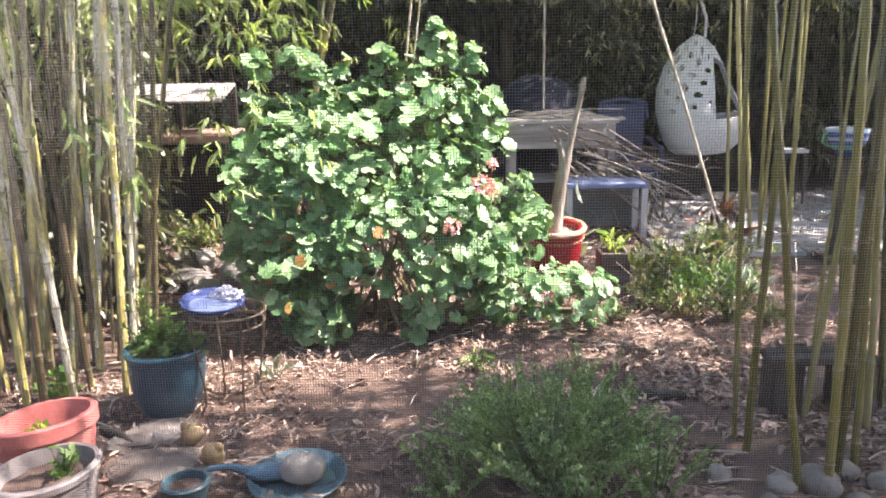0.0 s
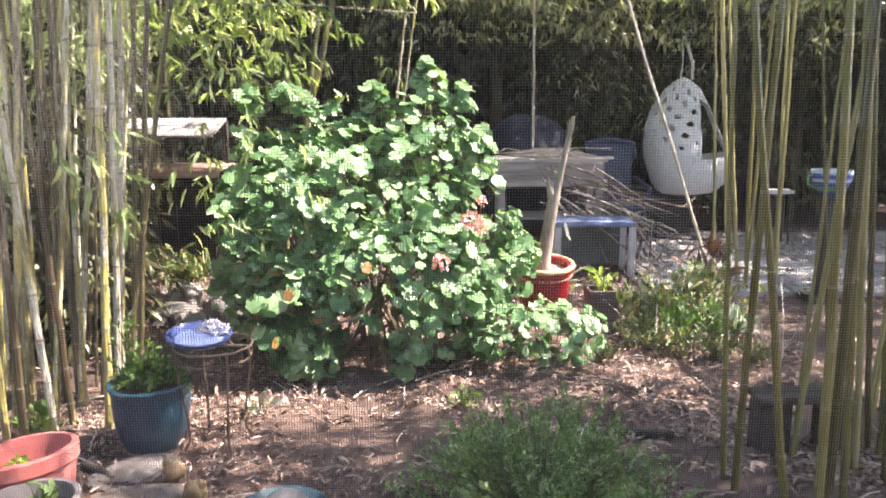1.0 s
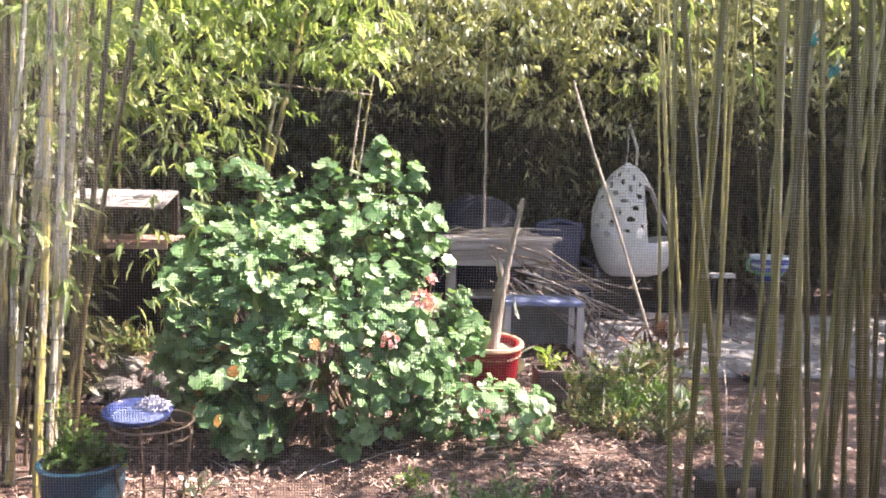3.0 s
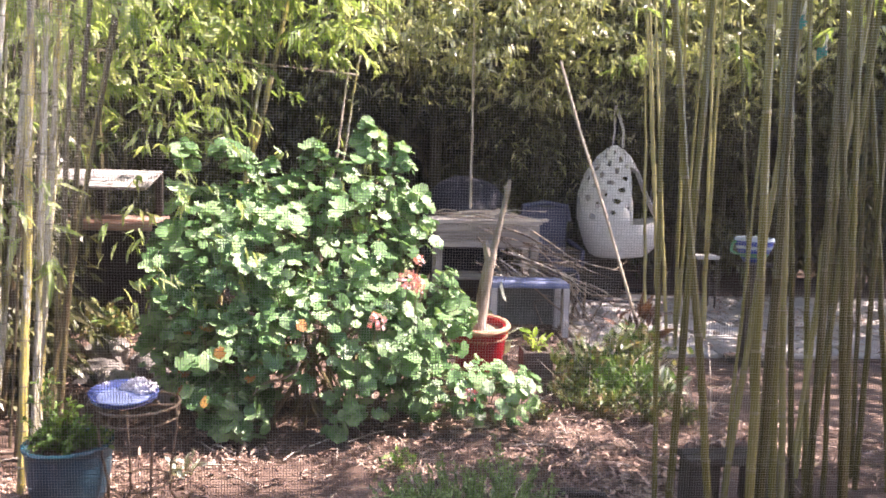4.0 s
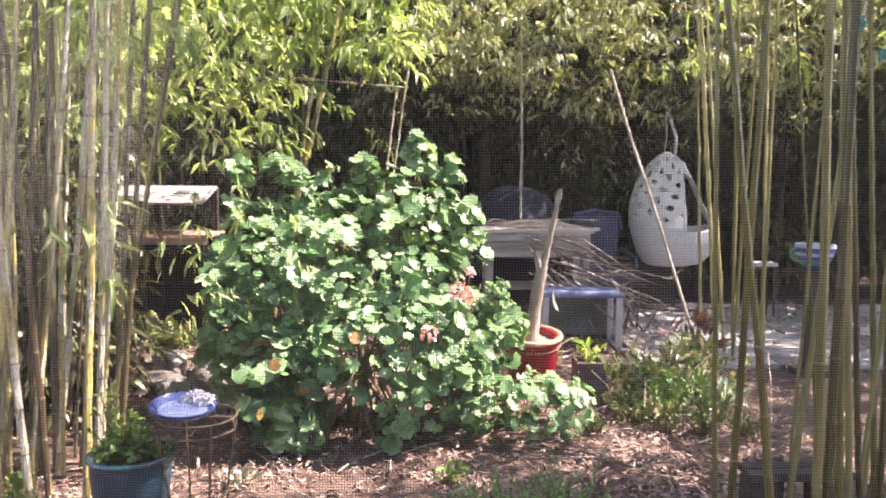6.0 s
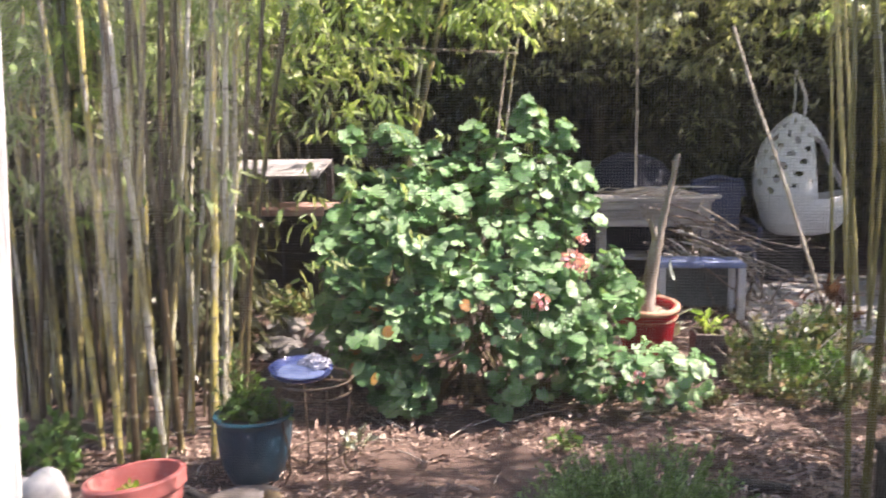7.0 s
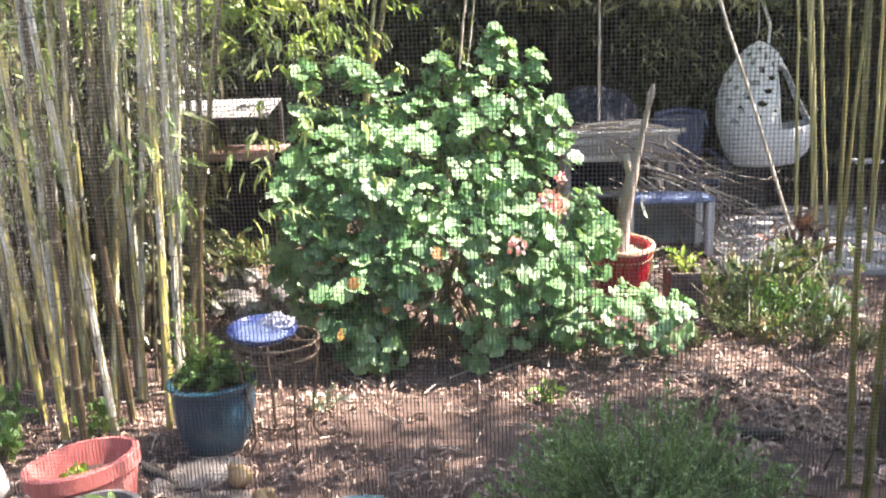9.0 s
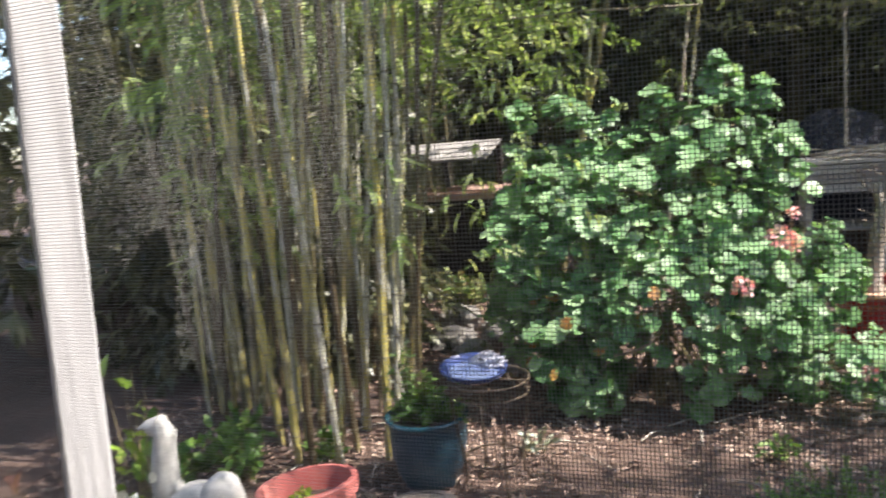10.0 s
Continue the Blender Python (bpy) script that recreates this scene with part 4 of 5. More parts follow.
tuft("flowering_plant", "small plant with pale green leaves below the flowers", "plant", (-2.08, 2.35, 0), (0.19, 0.15, 0.40), 160, HERB, 0.07, 0.04, stems=24)
tuft("yellow_leaf_plant", "tall stem with broad yellow-green leaves", "plant", (-2.33, 2.64, 0), (0.13, 0.12, 0.92), 40, LIME_LEAF, 0.075, 0.042, stems=8)
tuft("weed", "small grey-green weed in the leaf litter", "plant", (-0.95, 3.75, 0), (0.11, 0.09, 0.13), 44, GREY_LEAF, 0.055, 0.02, stems=12)
tuft("weed", "small grey-green weed in the leaf litter", "plant", (0.1, 3.85, 0), (0.1, 0.1, 0.12), 50, HERB, 0.05, 0.02, stems=12)


# ---- pots on the leaf litter ----
def pot(name, label, at, top, base, height, mat, wall=0.014, lip=0.03, lip_out=0.01, bulge=0.0, turn=(0, 0, 0), rim_mat=None, rim_r=0.011, fill=0.82, soil=True, soil_mat=None):
    """A turned pot with a thick wall, a lip and soil inside."""
    ob = thing(name, label, "plant pot", at, turn)
    prof = [(base * 0.96, 0.0)]
    for t in np.linspace(0.02, 1, 12):
        prof.append((base + (top - base) * t + bulge * math.sin(math.pi * t ** 0.9), t * (height - lip)))
    prof += [(top + lip_out, height - lip + 0.004), (top + lip_out + 0.002, height - 0.006), (top + lip_out - 0.004, height), (top - wall, height), (top - wall - 0.002, height - 0.01)]
    inner = max(0.3, fill) * height
    k = (inner / height)
    prof += [(base + (top - base) * k + bulge * math.sin(math.pi * k ** 0.9) - wall, inner), (base * 0.5, inner - 0.01)]
    body = part("body", Geo().lathe(prof, 48, 0.015), mat, ob)
    if rim_mat:
        part("rim", Geo().ring((0, 0, height - 0.004), top + 0.002, rim_r, 48, 8), rim_mat, body, "rim of another glaze")
    if soil:
        g = Geo()
        rr = base + (top - base) * k + bulge * math.sin(math.pi * k ** 0.9) - wall - 0.001
        v, f = [(0, 0, inner + 0.012)], []
        for j in (1, 2, 3, 4):
            for a in range(28):
                q = 2 * math.pi * a / 28
                v.append((rr * j / 4 * math.cos(q), rr * j / 4 * math.sin(q), inner + 0.008 * noise.noise(Vector((7 * math.cos(q) * j, 7 * math.sin(q) * j, at[0]))) + 0.008))
        f += [(0, 1 + a, 1 + (a + 1) % 28) for a in range(28)]
        f += [(1 + j * 28 + a, 1 + j * 28 + 28 + a, 1 + j * 28 + 28 + (a + 1) % 28, 1 + j * 28 + (a + 1) % 28) for j in range(3) for a in range(28)]
        part("soil", g.add(v, f), soil_mat or SOIL, ob, "straw mulch" if soil_mat else "dark crumbly potting soil")
    return ob


pot("blue_pot", "large dark teal-blue glazed pot on the leaf litter", (-1.365, 3.38, 0), 0.178, 0.115, 0.33, BLUE_GLAZE, 0.016, 0.03, 0.004, 0.02, rim_mat=RIM_GLAZE, fill=0.9)
tuft("potted_herb", "bushy bright green herb growing in the blue pot", "plant", (-1.36, 3.38, 0.28), (0.18, 0.16, 0.15), 1500, HERB, 0.03, 0.018, stems=70)
tuft("potted_herb", "tall wispy green herb at the back of the blue pot", "plant", (-1.46, 3.44, 0.28), (0.12, 0.09, 0.38), 260, HERB, 0.035, 0.014, stems=26)
pot("terracotta_pot", "wide terracotta-orange pot with a small seedling", (-1.575, 2.70, 0.015), 0.182, 0.135, 0.29, ORANGE_CLAY, 0.010, 0.06, 0.012, turn=(-4, -6, 0), fill=0.66)
tuft("seedling", "small bright green seedling in the terracotta pot", "plant", (-1.61, 2.70, 0.19), (0.05, 0.05, 0.1), 16, LIME_LEAF, 0.055, 0.03, stems=5)
pot("grey_pot", "dusty grey pot with herbs and bare soil", (-1.42, 2.40, 0.01), 0.175, 0.12, 0.25, GREY_CLAY, 0.012, 0.03, 0.008, turn=(0, -4, 0), fill=0.75)
tuft("seedling", "small green herb in the dusty grey pot", "plant", (-1.40, 2.44, 0.18), (0.07, 0.06, 0.13), 40, HERB, 0.05, 0.025, stems=10)


def build_bird_bath():
    """Glazed bowl, and the wire stand on which it lies."""
    st = thing("wire_plant_stand", "round rusty wire plant stand with curved legs", "plant stand", (-1.065, 3.40, 0.0))
    part("top_ring", Geo().ring((0, 0, 0.50), 0.175, 0.006, 48, 6), WIRE, st)
    part("lower_ring", Geo().ring((0, 0, 0.44), 0.165, 0.005, 48, 6), WIRE, st)
    part("foot_ring", Geo().ring((0, 0, 0.14), 0.13, 0.004, 40, 6), WIRE, st)
    for i in range(4):
        a = math.radians(35 + 90 * i)
        c, s = math.cos(a), math.sin(a)
        part("leg", Geo().tube([(0.175 * c, 0.175 * s, 0.50), (0.170 * c, 0.170 * s, 0.36), (0.14 * c, 0.14 * s, 0.18), (0.135 * c, 0.135 * s, 0.06), (0.17 * c, 0.17 * s, 0.0)], 0.006, 6), WIRE, st)
    for i in range(10):
        a = math.radians(36 * i)
        part("scroll", Geo().ring((0.17 * math.cos(a), 0.17 * math.sin(a), 0.47), 0.026, 0.003, 16, 5, turn=(Matrix.Rotation(a + math.pi / 2, 3, "Z") @ Matrix.Rotation(math.pi / 2, 3, "X"))), WIRE, st)
    part("cross_wire", Geo().tube([(-0.17, 0, 0.495), (0.17, 0, 0.495)], 0.004, 6), WIRE, st)
    part("cross_wire", Geo().tube([(0, -0.17, 0.495), (0, 0.17, 0.495)], 0.004, 6), WIRE, st)
    bowl = thing("bird_bath_bowl", "shiny cobalt-blue glazed shallow bird bath bowl", "bird bath", (-1.125, 3.38, 0.510), (6, 4, 0))
    prof = [(0.06, 0.0), (0.085, 0.003), (0.122, 0.018), (0.139, 0.036), (0.146, 0.046), (0.147, 0.051), (0.140, 0.053), (0.131, 0.045), (0.108, 0.026), (0.05, 0.016), (0.0, 0.014)]
    basin = part("basin", Geo().lathe(prof, 56), COBALT, bowl)
    part("water", Geo().lathe([(0.085, 0.024), (0.108, 0.0275), (0.0, 0.028)], 48), WATER, bowl, "still water with the sky's reflection in its colour")
    part("raised_band", Geo().ring((0, 0, 0.034), 0.137, 0.004, 48, 6), COBALT, basin)
    g = Geo()
    for k, (x, y, z, r) in enumerate(((-0.045, 0.03, 0.014, 0.024), (-0.02, 0.04, 0.026, 0.024), (0.005, 0.036, 0.036, 0.022), (0.03, 0.03, 0.028, 0.026), (0.06, 0.016, 0.022, 0.024), (0.02, 0.012, 0.012, 0.028))):
        g.blob((x, y, z * 1.15), (r * 1.2, r * 0.8, r), 0.9, 3, k * 1.9, 3.6)
    solid("bowl_ornament", g, QUARTZ, "low lump of white quartz lying in the blue bowl", "ornament", (-1.085, 3.425, 0.536))


build_bird_bath()

# flat stones, dish, gourds and loose stones in front
for x, y, sx, sy, s in ((-1.25, 2.84, 0.20, 0.14, 1), (-1.36, 3.12, 0.20, 0.11, 2), (-1.05, 2.70, 0.14, 0.10, 3)):
    solid("flagstone", Geo().blob((0, 0, 0), (sx, sy, 0.03), 0.2, 4, s, 2.2), FLAGSTONE, "flat pale grey stepping stone half buried in leaves", "stone", (x, y, 0.012), (2, 1, 25 * s), group="flat stones")


def build_dish():
    d = thing("shallow_dish", "teal plastic dish holding a pebble and a blue scoop", "dish", (-0.62, 2.68, 0.012), (3, 0, 0))
    prof = [(0.12, 0.0), (0.15, 0.008), (0.185, 0.045), (0.192, 0.052), (0.186, 0.055), (0.175, 0.045), (0.145, 0.016), (0.0, 0.012)]
    part("basin", Geo().lathe(prof, 48), TEAL_PLASTIC, d)
    solid("scoop", Geo().blob((0, 0, 0.02), (0.10, 0.05, 0.03), 0.15, 3, 4).tube([(-0.08, 0, 0.03), (-0.16, 0.01, 0.05), (-0.24, 0.0, 0.05)], [0.02, 0.014, 0.012], 8), BLUE_PLASTIC, "blue plastic scoop lying in the dish", "scoop", (-0.73, 2.70, 0.045), (0, 0, 8))
    solid("round_stone", Geo().blob((0, 0, 0.06), (0.09, 0.075, 0.062), 0.1, 3, 7), FLAGSTONE_PALE, "smooth pale round stone lying in the dish", "stone", (-0.60, 2.68, 0.03))


build_dish()
solid("gourd", Geo().blob((0, 0, 0.055), (0.05, 0.045, 0.045), 0.2, 3, 1).blob((0.01, 0.01, 0.085), (0.026, 0.024, 0.03), 0.1, 2, 2), YELLOW_SKIN, "ochre yellow dried gourd on the ground", "gourd", (-1.02, 2.86, 0.01), (15, 20, 0))
solid("gourd", Geo().blob((0, 0, 0.05), (0.045, 0.045, 0.045), 0.25, 3, 3).blob((-0.01, 0.0, 0.09), (0.022, 0.02, 0.03), 0.1, 2, 4), YELLOW_SKIN, "mottled yellow gourd leaning in the leaves", "gourd", (-1.13, 3.02, 0.01), (-10, -25, 0))
pot("teal_pot", "small teal glazed pot half sunk among stones", (-1.02, 2.58, -0.02), 0.085, 0.06, 0.12, TEAL_PLASTIC, 0.01, 0.02, 0.004, fill=0.7)
for i, (x, y, s) in enumerate(((1.02, 2.72, 0.055), (1.22, 2.62, 0.075), (1.36, 2.62, 0.10), (1.50, 2.72, 0.07), (1.62, 2.62, 0.08), (1.14, 2.52, 0.05), (1.46, 2.5, 0.06), (1.74, 2.74, 0.06))):
    solid("round_stone", Geo().blob((0, 0, s * 0.42), (s * 0.9, s * 0.78, s * 0.66), 0.15, 3, i * 1.3), STONE, "rounded grey river stone on the soil", "stone", (x, y, 0), (0, 0, 47 * i), group="stones under the bamboo")
solid("log_piece", Geo().tube([(-0.13, 0, 0.03), (-0.04, 0.008, 0.034), (0.05, -0.004, 0.034), (0.13, 0.006, 0.03)], [0.024, 0.03, 0.028, 0.02], 10), DARK_WOOD, "short dark piece of wood lying in the litter", "log", (0.97, 3.45, 0), (0, 0, -8))


def board_box(name, label, category, lo, hi, planks, mat, at=(0, 0, 0), turn=(0, 0, 0)):
    """An open box of boards standing on the ground."""
    ob = thing(name, label, category, at, turn)
    h = (hi[2] - lo[2]) / planks
    for k in range(planks):
        z0, z1 = lo[2] + k * h + 0.002, lo[2] + (k + 1) * h - 0.002
        for a, b in (((lo[0], lo[1], z0), (hi[0], lo[1] + 0.025, z1)), ((lo[0], hi[1] - 0.025, z0), (hi[0], hi[1], z1)),
                     ((lo[0], lo[1] + 0.027, z0), (lo[0] + 0.025, hi[1] - 0.027, z1)), ((hi[0] - 0.025, lo[1] + 0.027, z0), (hi[0], hi[1] - 0.027, z1))):
            part("plank", Geo().box(a, b, 0.004), mat, ob)
    return ob


bb = thing("low_bench", "low dark damp timber bench standing among the bamboo", "bench", (1.66, 3.34, 0), (0, 0, 4))
for x in (-0.15, 0.16):
    part("leg", Geo().box((x - 0.075, -0.06, -0.01), (x + 0.075, 0.07, 0.248), 0.008), DARK_WOOD, bb)
for k in range(2):
    part("seat_plank", Geo().box((-0.25 + 0.02 * k, -0.085 + 0.09 * k, 0.25), (0.25 - 0.01 * k, -0.001 + 0.09 * k, 0.285 - 0.004 * k), 0.006), DARK_WOOD, bb)

# ---- red pot, planter and seating place ----
pot("red_pot", "tall glossy red glazed pot with a bare clay rim", (0.715, 5.38, 0.008), 0.198, 0.13, 0.465, RED_GLAZE, 0.03, 0.05, 0.008, 0.01, turn=(7, 0, 0), rim_mat=CLAY_RIM, rim_r=0.02, fill=0.88, soil_mat=STRAW_MULCH)
rp = [o for o in scene.objects if o.name.startswith("red_pot")][0]
g = Geo()
for k in range(44):
    a = 2 * math.pi * k / 44
    g.blob((0.194 * math.cos(a), 0.194 * math.sin(a), 0.392), (0.011, 0.011, 0.010), 0.0, 2, k)
part("bead_band", g, CLAY_RIM, rp, "row of worn pale beads under the rim")
g = Geo().tube([(0.0, 0, 0), (0.012, 0, 0.1), (0.03, 0.01, 0.24), (0.05, 0.0, 0.40), (0.075, 0, 0.53), (0.093, 0, 0.60), (0.12, 0, 0.72), (0.145, 0, 0.85), (0.172, 0, 0.98), (0.182, 0, 1.03), (0.192, 0, 1.10)], [0.060, 0.052, 0.046, 0.043, 0.040, 0.027, 0.022, 0.019, 0.018, 0.022, 0.011], 12)
g.tube([(0.07, 0.0, 0.50), (0.045, -0.01, 0.60), (0.03, 0.0, 0.66)], [0.034, 0.026, 0.018], 8)
g.tube([(0.178, 0, 1.0), (0.155, -0.02, 1.05)], [0.014, 0.008], 6)
solid("bare_trunk", g, BARK, "pale bare crooked trunk standing in the red pot", "tree trunk", (0.705, 5.35, 0.40))
pl = board_box("square_planter", "small weathered brown square planter beside the red pot", "planter", (1.05, 5.36, 0), (1.265, 5.58, 0.255), 2, PLANTER_WOOD)
part("soil", Geo().box((1.076, 5.386, 0.01), (1.239, 5.554, 0.22), 0), SOIL, pl, smooth=False)
tuft("planter_plant", "lime-green leafy plant in the square planter", "plant", (1.16, 5.47, 0.21), (0.12, 0.1, 0.19), 44, LIME_LEAF, 0.09, 0.035, stems=12)
tuft("planter_plant", "silvery broad-leaved plant behind the planter", "plant", (0.98, 5.85, 0), (0.12, 0.1, 0.6), 14, GREY_LEAF, 0.16, 0.07, stems=6)


def slabs():
    """Square paving slabs of the seating place with open joints."""
    pv = thing("pavement", "dusty grey paving slabs dappled with sun", "pavement", kind="structure")
    part("bedding", Geo().box((1.7, 6.1, -0.05), (6.5, 9.45, 0.012), 0), SOIL, pv, smooth=False)
    shapes = [mesh_of("slab", Geo().box((-0.292, -0.292, -0.02), (0.292, 0.292, 0.02), 0.006, jitter=0.003), CONCRETE) for _ in range(4)]
    k = 0
    for i in range(8):
        for j in range(5):
            s = part("slab", shapes[k % 4], None, pv)
            s.matrix_basis = pose(2.0 + 0.6 * i + 0.1 * (j % 2), 6.45 + 0.6 * j, 0.022 + 0.004 * ((k * 7) % 3), 0, 0, 90 * (k % 4))
            k += 1


slabs()


def build_low_table():
    ob = thing("low_table", "low worn blue-topped garden table with pale legs", "table", (1.39, 7.1, 0))
    part("tabletop", Geo().box((-0.37, -0.22, 0.475), (0.37, 0.22, 0.52), 0.01), BLUE_PAINT, ob, "worn blue painted top")
    for sx in (-1, 1):
        for sy in (-1, 1):
            part("leg", Geo().box((sx * 0.34 - 0.03, sy * 0.18 - 0.03, 0), (sx * 0.34 + 0.03, sy * 0.18 + 0.03, 0.474), 0.006), WHITE_PAINT, ob)
    part("side_panel", Geo().box((-0.305, 0.14, 0.06), (0.305, 0.165, 0.47), 0.004), SLATE_PAINT, ob, "grey-green panel below the top")


build_low_table()


def build_bench():
    ob = thing("potting_bench", "tall weathered grey potting bench heaped with twigs", "bench", (1.08, 7.95, 0))
    for k in range(5):
        part("top_plank", Geo().box((-0.58, -0.30 + 0.122 * k, 1.0), (0.56 + (0.14 if k == 3 else 0.03 * (k % 2)), -0.182 + 0.122 * k, 1.035), 0.005), OLD_WOOD, ob)
    for k in range(4):
        part("shelf_plank", Geo().box((-0.51, -0.26 + 0.13 * k, 0.42), (0.51, -0.135 + 0.13 * k, 0.445), 0.005), OLD_WOOD, ob)
    for sx in (-1, 1):
        for sy in (-1, 1):
            part("leg", Geo().box((sx * 0.49 - 0.035, sy * 0.25 - 0.035, 0), (sx * 0.49 + 0.035, sy * 0.25 + 0.035, 0.998), 0.006), OLD_WOOD, ob)
    for z in (0.958, 0.878, 0.80):
        part("front_rail", Geo().box((-0.52, -0.318 - 0.006 * (z > 0.9), z - 0.038), (0.52 + 0.04 * (z < 0.82), -0.294, z + 0.038), 0.004), OLD_WOOD, ob)
    tw = Geo()
    q = random.Random(3)
    for i in range(34):
        a = Vector((q.uniform(-0.55, 0.05), q.uniform(-0.35, 0.2), q.uniform(0.0, 0.05)))
        ln, an = q.uniform(0.3, 0.7), q.gauss(0, 0.45)
        b = a + Vector((ln * math.cos(an), -0.2 * q.random(), -0.1 * q.random() + 0.05))
        tw.tube([a, (a + b) / 2 + Vector((0, 0, 0.03)), b], [q.uniform(0.005, 0.011), 0.006, 0.003], 5, False)
    solid("twig_heap", tw, TWIG, "heap of dry grey twigs on the bench", "twigs", (1.08, 7.95, 1.045), kind="stuff")
    tw = Geo()
    for i in range(24):
        a = Vector((q.uniform(-0.45, 0.2), q.uniform(-0.15, 0.2), q.uniform(0.5, 1.02)))
        ln, an, dip = q.uniform(0.5, 1.4), q.gauss(0, 0.5), q.uniform(0.1, 0.75)
        d = Vector((math.cos(an), 0.5 * math.sin(an), -dip)).normalized()
        pts, p = [a], a.copy()
        for k in range(5):
            d = (d + Vector((q.gauss(0, 0.14), q.gauss(0, 0.14), q.gauss(0, 0.14)))).normalized()
            p = p + d * ln / 5
            p.z = max(0.02, p.z)
            pts.append(p.copy())
        rr = q.uniform(0.005, 0.014)
        tw.tube(pts, [rr, rr, rr * 0.8, rr * 0.6, rr * 0.4, rr * 0.2], 5, False)
        for k in (2, 3, 4):
            e = pts[k] + Vector((q.uniform(0.05, 0.3), q.uniform(-0.15, 0.15), q.uniform(-0.15, 0.15)))
            e.z = max(0.02, e.z)
            tw.tube([pts[k], e], [rr * 0.6, 0.002], 4, False)
    for i in range(16):
        x = q.uniform(-0.3, 0.9)
        tw.tube([(x, q.uniform(-0.2, 0.2), 0.0), (x + q.uniform(-0.3, 0.2), q.uniform(-0.1, 0.2), q.uniform(0.4, 0.8) - 0.25 * max(0, x))], [0.014, 0.007], 5, False)
    br = Geo()
    for i in range(9):
        a = Vector((q.uniform(-0.25, 0.15), q.uniform(-0.25, 0.05), q.uniform(0.62, 0.86)))
        e = Vector((q.uniform(0.35, 1.05), q.uniform(-0.35, 0.1), q.uniform(0.12, 0.62)))
        m = (a + e) / 2 + Vector((q.gauss(0, 0.05), q.gauss(0, 0.05), q.uniform(-0.02, 0.08)))
        br.tube([a, (a + m) / 2 + Vector((0, 0, 0.015)), m, (m + e) / 2 + Vector((0, 0, q.gauss(0, 0.03))), e], [0.009, 0.008, 0.007, 0.005, 0.003], 6)
        br.tube([m, m + Vector((q.uniform(0.1, 0.3), q.uniform(-0.1, 0.1), q.uniform(-0.22, 0.06)))], [0.005, 0.002], 5)
    solid("pale_branches", br, TWIG, "long pale bare branches fanning from the brushwood", "branches", (1.35, 7.40, 0), kind="stuff")
    solid("brushwood_pile", tw, DARK_TWIG, "pile of cut dry branches sloping to the ground", "brushwood", (1.35, 7.45, 0), kind="stuff")


build_bench()

def build_grill():
    ob = thing("covered_grill", "round grill under a dark navy weather cover", "grill", (0.95, 8.75, 0))
    g = Geo()
    prof = [(0.38, 0.35), (0.41, 0.8), (0.44, 1.02), (0.43, 1.12), (0.38, 1.26), (0.27, 1.38), (0.12, 1.45), (0.0, 1.46)]
    g.lathe(prof, 48, 0.22)
    g.v = [(1.18 * x, y, z + 0.05 * noise.noise(Vector((x * 4, y * 4, 1)))) for x, y, z in g.v]
    part("cover", g, NAVY, ob)
    for i in range(3):
        a = 2.1 * i
        part("leg", Geo().tube([(0.2 * math.cos(a), 0.2 * math.sin(a), 0.4), (0.3 * math.cos(a), 0.3 * math.sin(a), 0)], 0.015, 8), WIRE, ob)


build_grill()


def build_armchair():
    ob = thing("garden_armchair", "dark navy plastic garden armchair", "chair", (1.98, 8.75, 0), (0, 0, 8))
    part("seat", Geo().box((-0.25, -0.25, 0.40), (0.25, 0.25, 0.45), 0.02), NAVY_PLASTIC, ob)
    g = Geo()
    g.box((-0.27, 0.22, 0.44), (0.27, 0.255, 1.12), 0.012)
    g.tube([(-0.30, 0.23, 0.95), (-0.27, 0.25, 1.12), (0, 0.28, 1.17), (0.27, 0.25, 1.12), (0.30, 0.23, 0.95)], 0.035, 8)
    part("backrest", g, NAVY_PLASTIC, ob)
    for s in (-1, 1):
        part("armrest", Geo().tube([(s * 0.29, -0.24, 0.44), (s * 0.30, -0.24, 0.64), (s * 0.31, 0.0, 0.68), (s * 0.30, 0.22, 0.72)], 0.026, 8), NAVY_PLASTIC, ob)
        for y in (-0.22, 0.22):
            part("leg", Geo().tube([(s * 0.24, y, 0.41), (s * 0.29, y * 1.15, 0)], [0.03, 0.02], 8), NAVY_PLASTIC, ob)
    solid("storage_crate", Geo().box((-0.35, -0.22, 0), (0.35, 0.22, 0.55), 0.02), DARK_WOOD, "low dark wooden crate under the hanging chair", "crate", (2.55, 9.15, 0.02))


build_armchair()


def build_stool():
    ob = thing("plank_stool", "small white plank stool on thin dark legs by the hedge", "stool", (3.72, 8.4, 0), (0, 0, 3))
    part("plank", Geo().box((-0.17, -0.10, 0.60), (0.10, 0.10, 0.64), 0.006), WHITE_PAINT, ob, "white painted plank")
    for x in (-0.14, 0.07):
        for y in (-0.08, 0.08):
            part("leg", Geo().tube([(x, y, 0.601), (x * 1.1, y, 0.0)], [0.013, 0.011], 6), DARK_WOOD, ob)


build_stool()


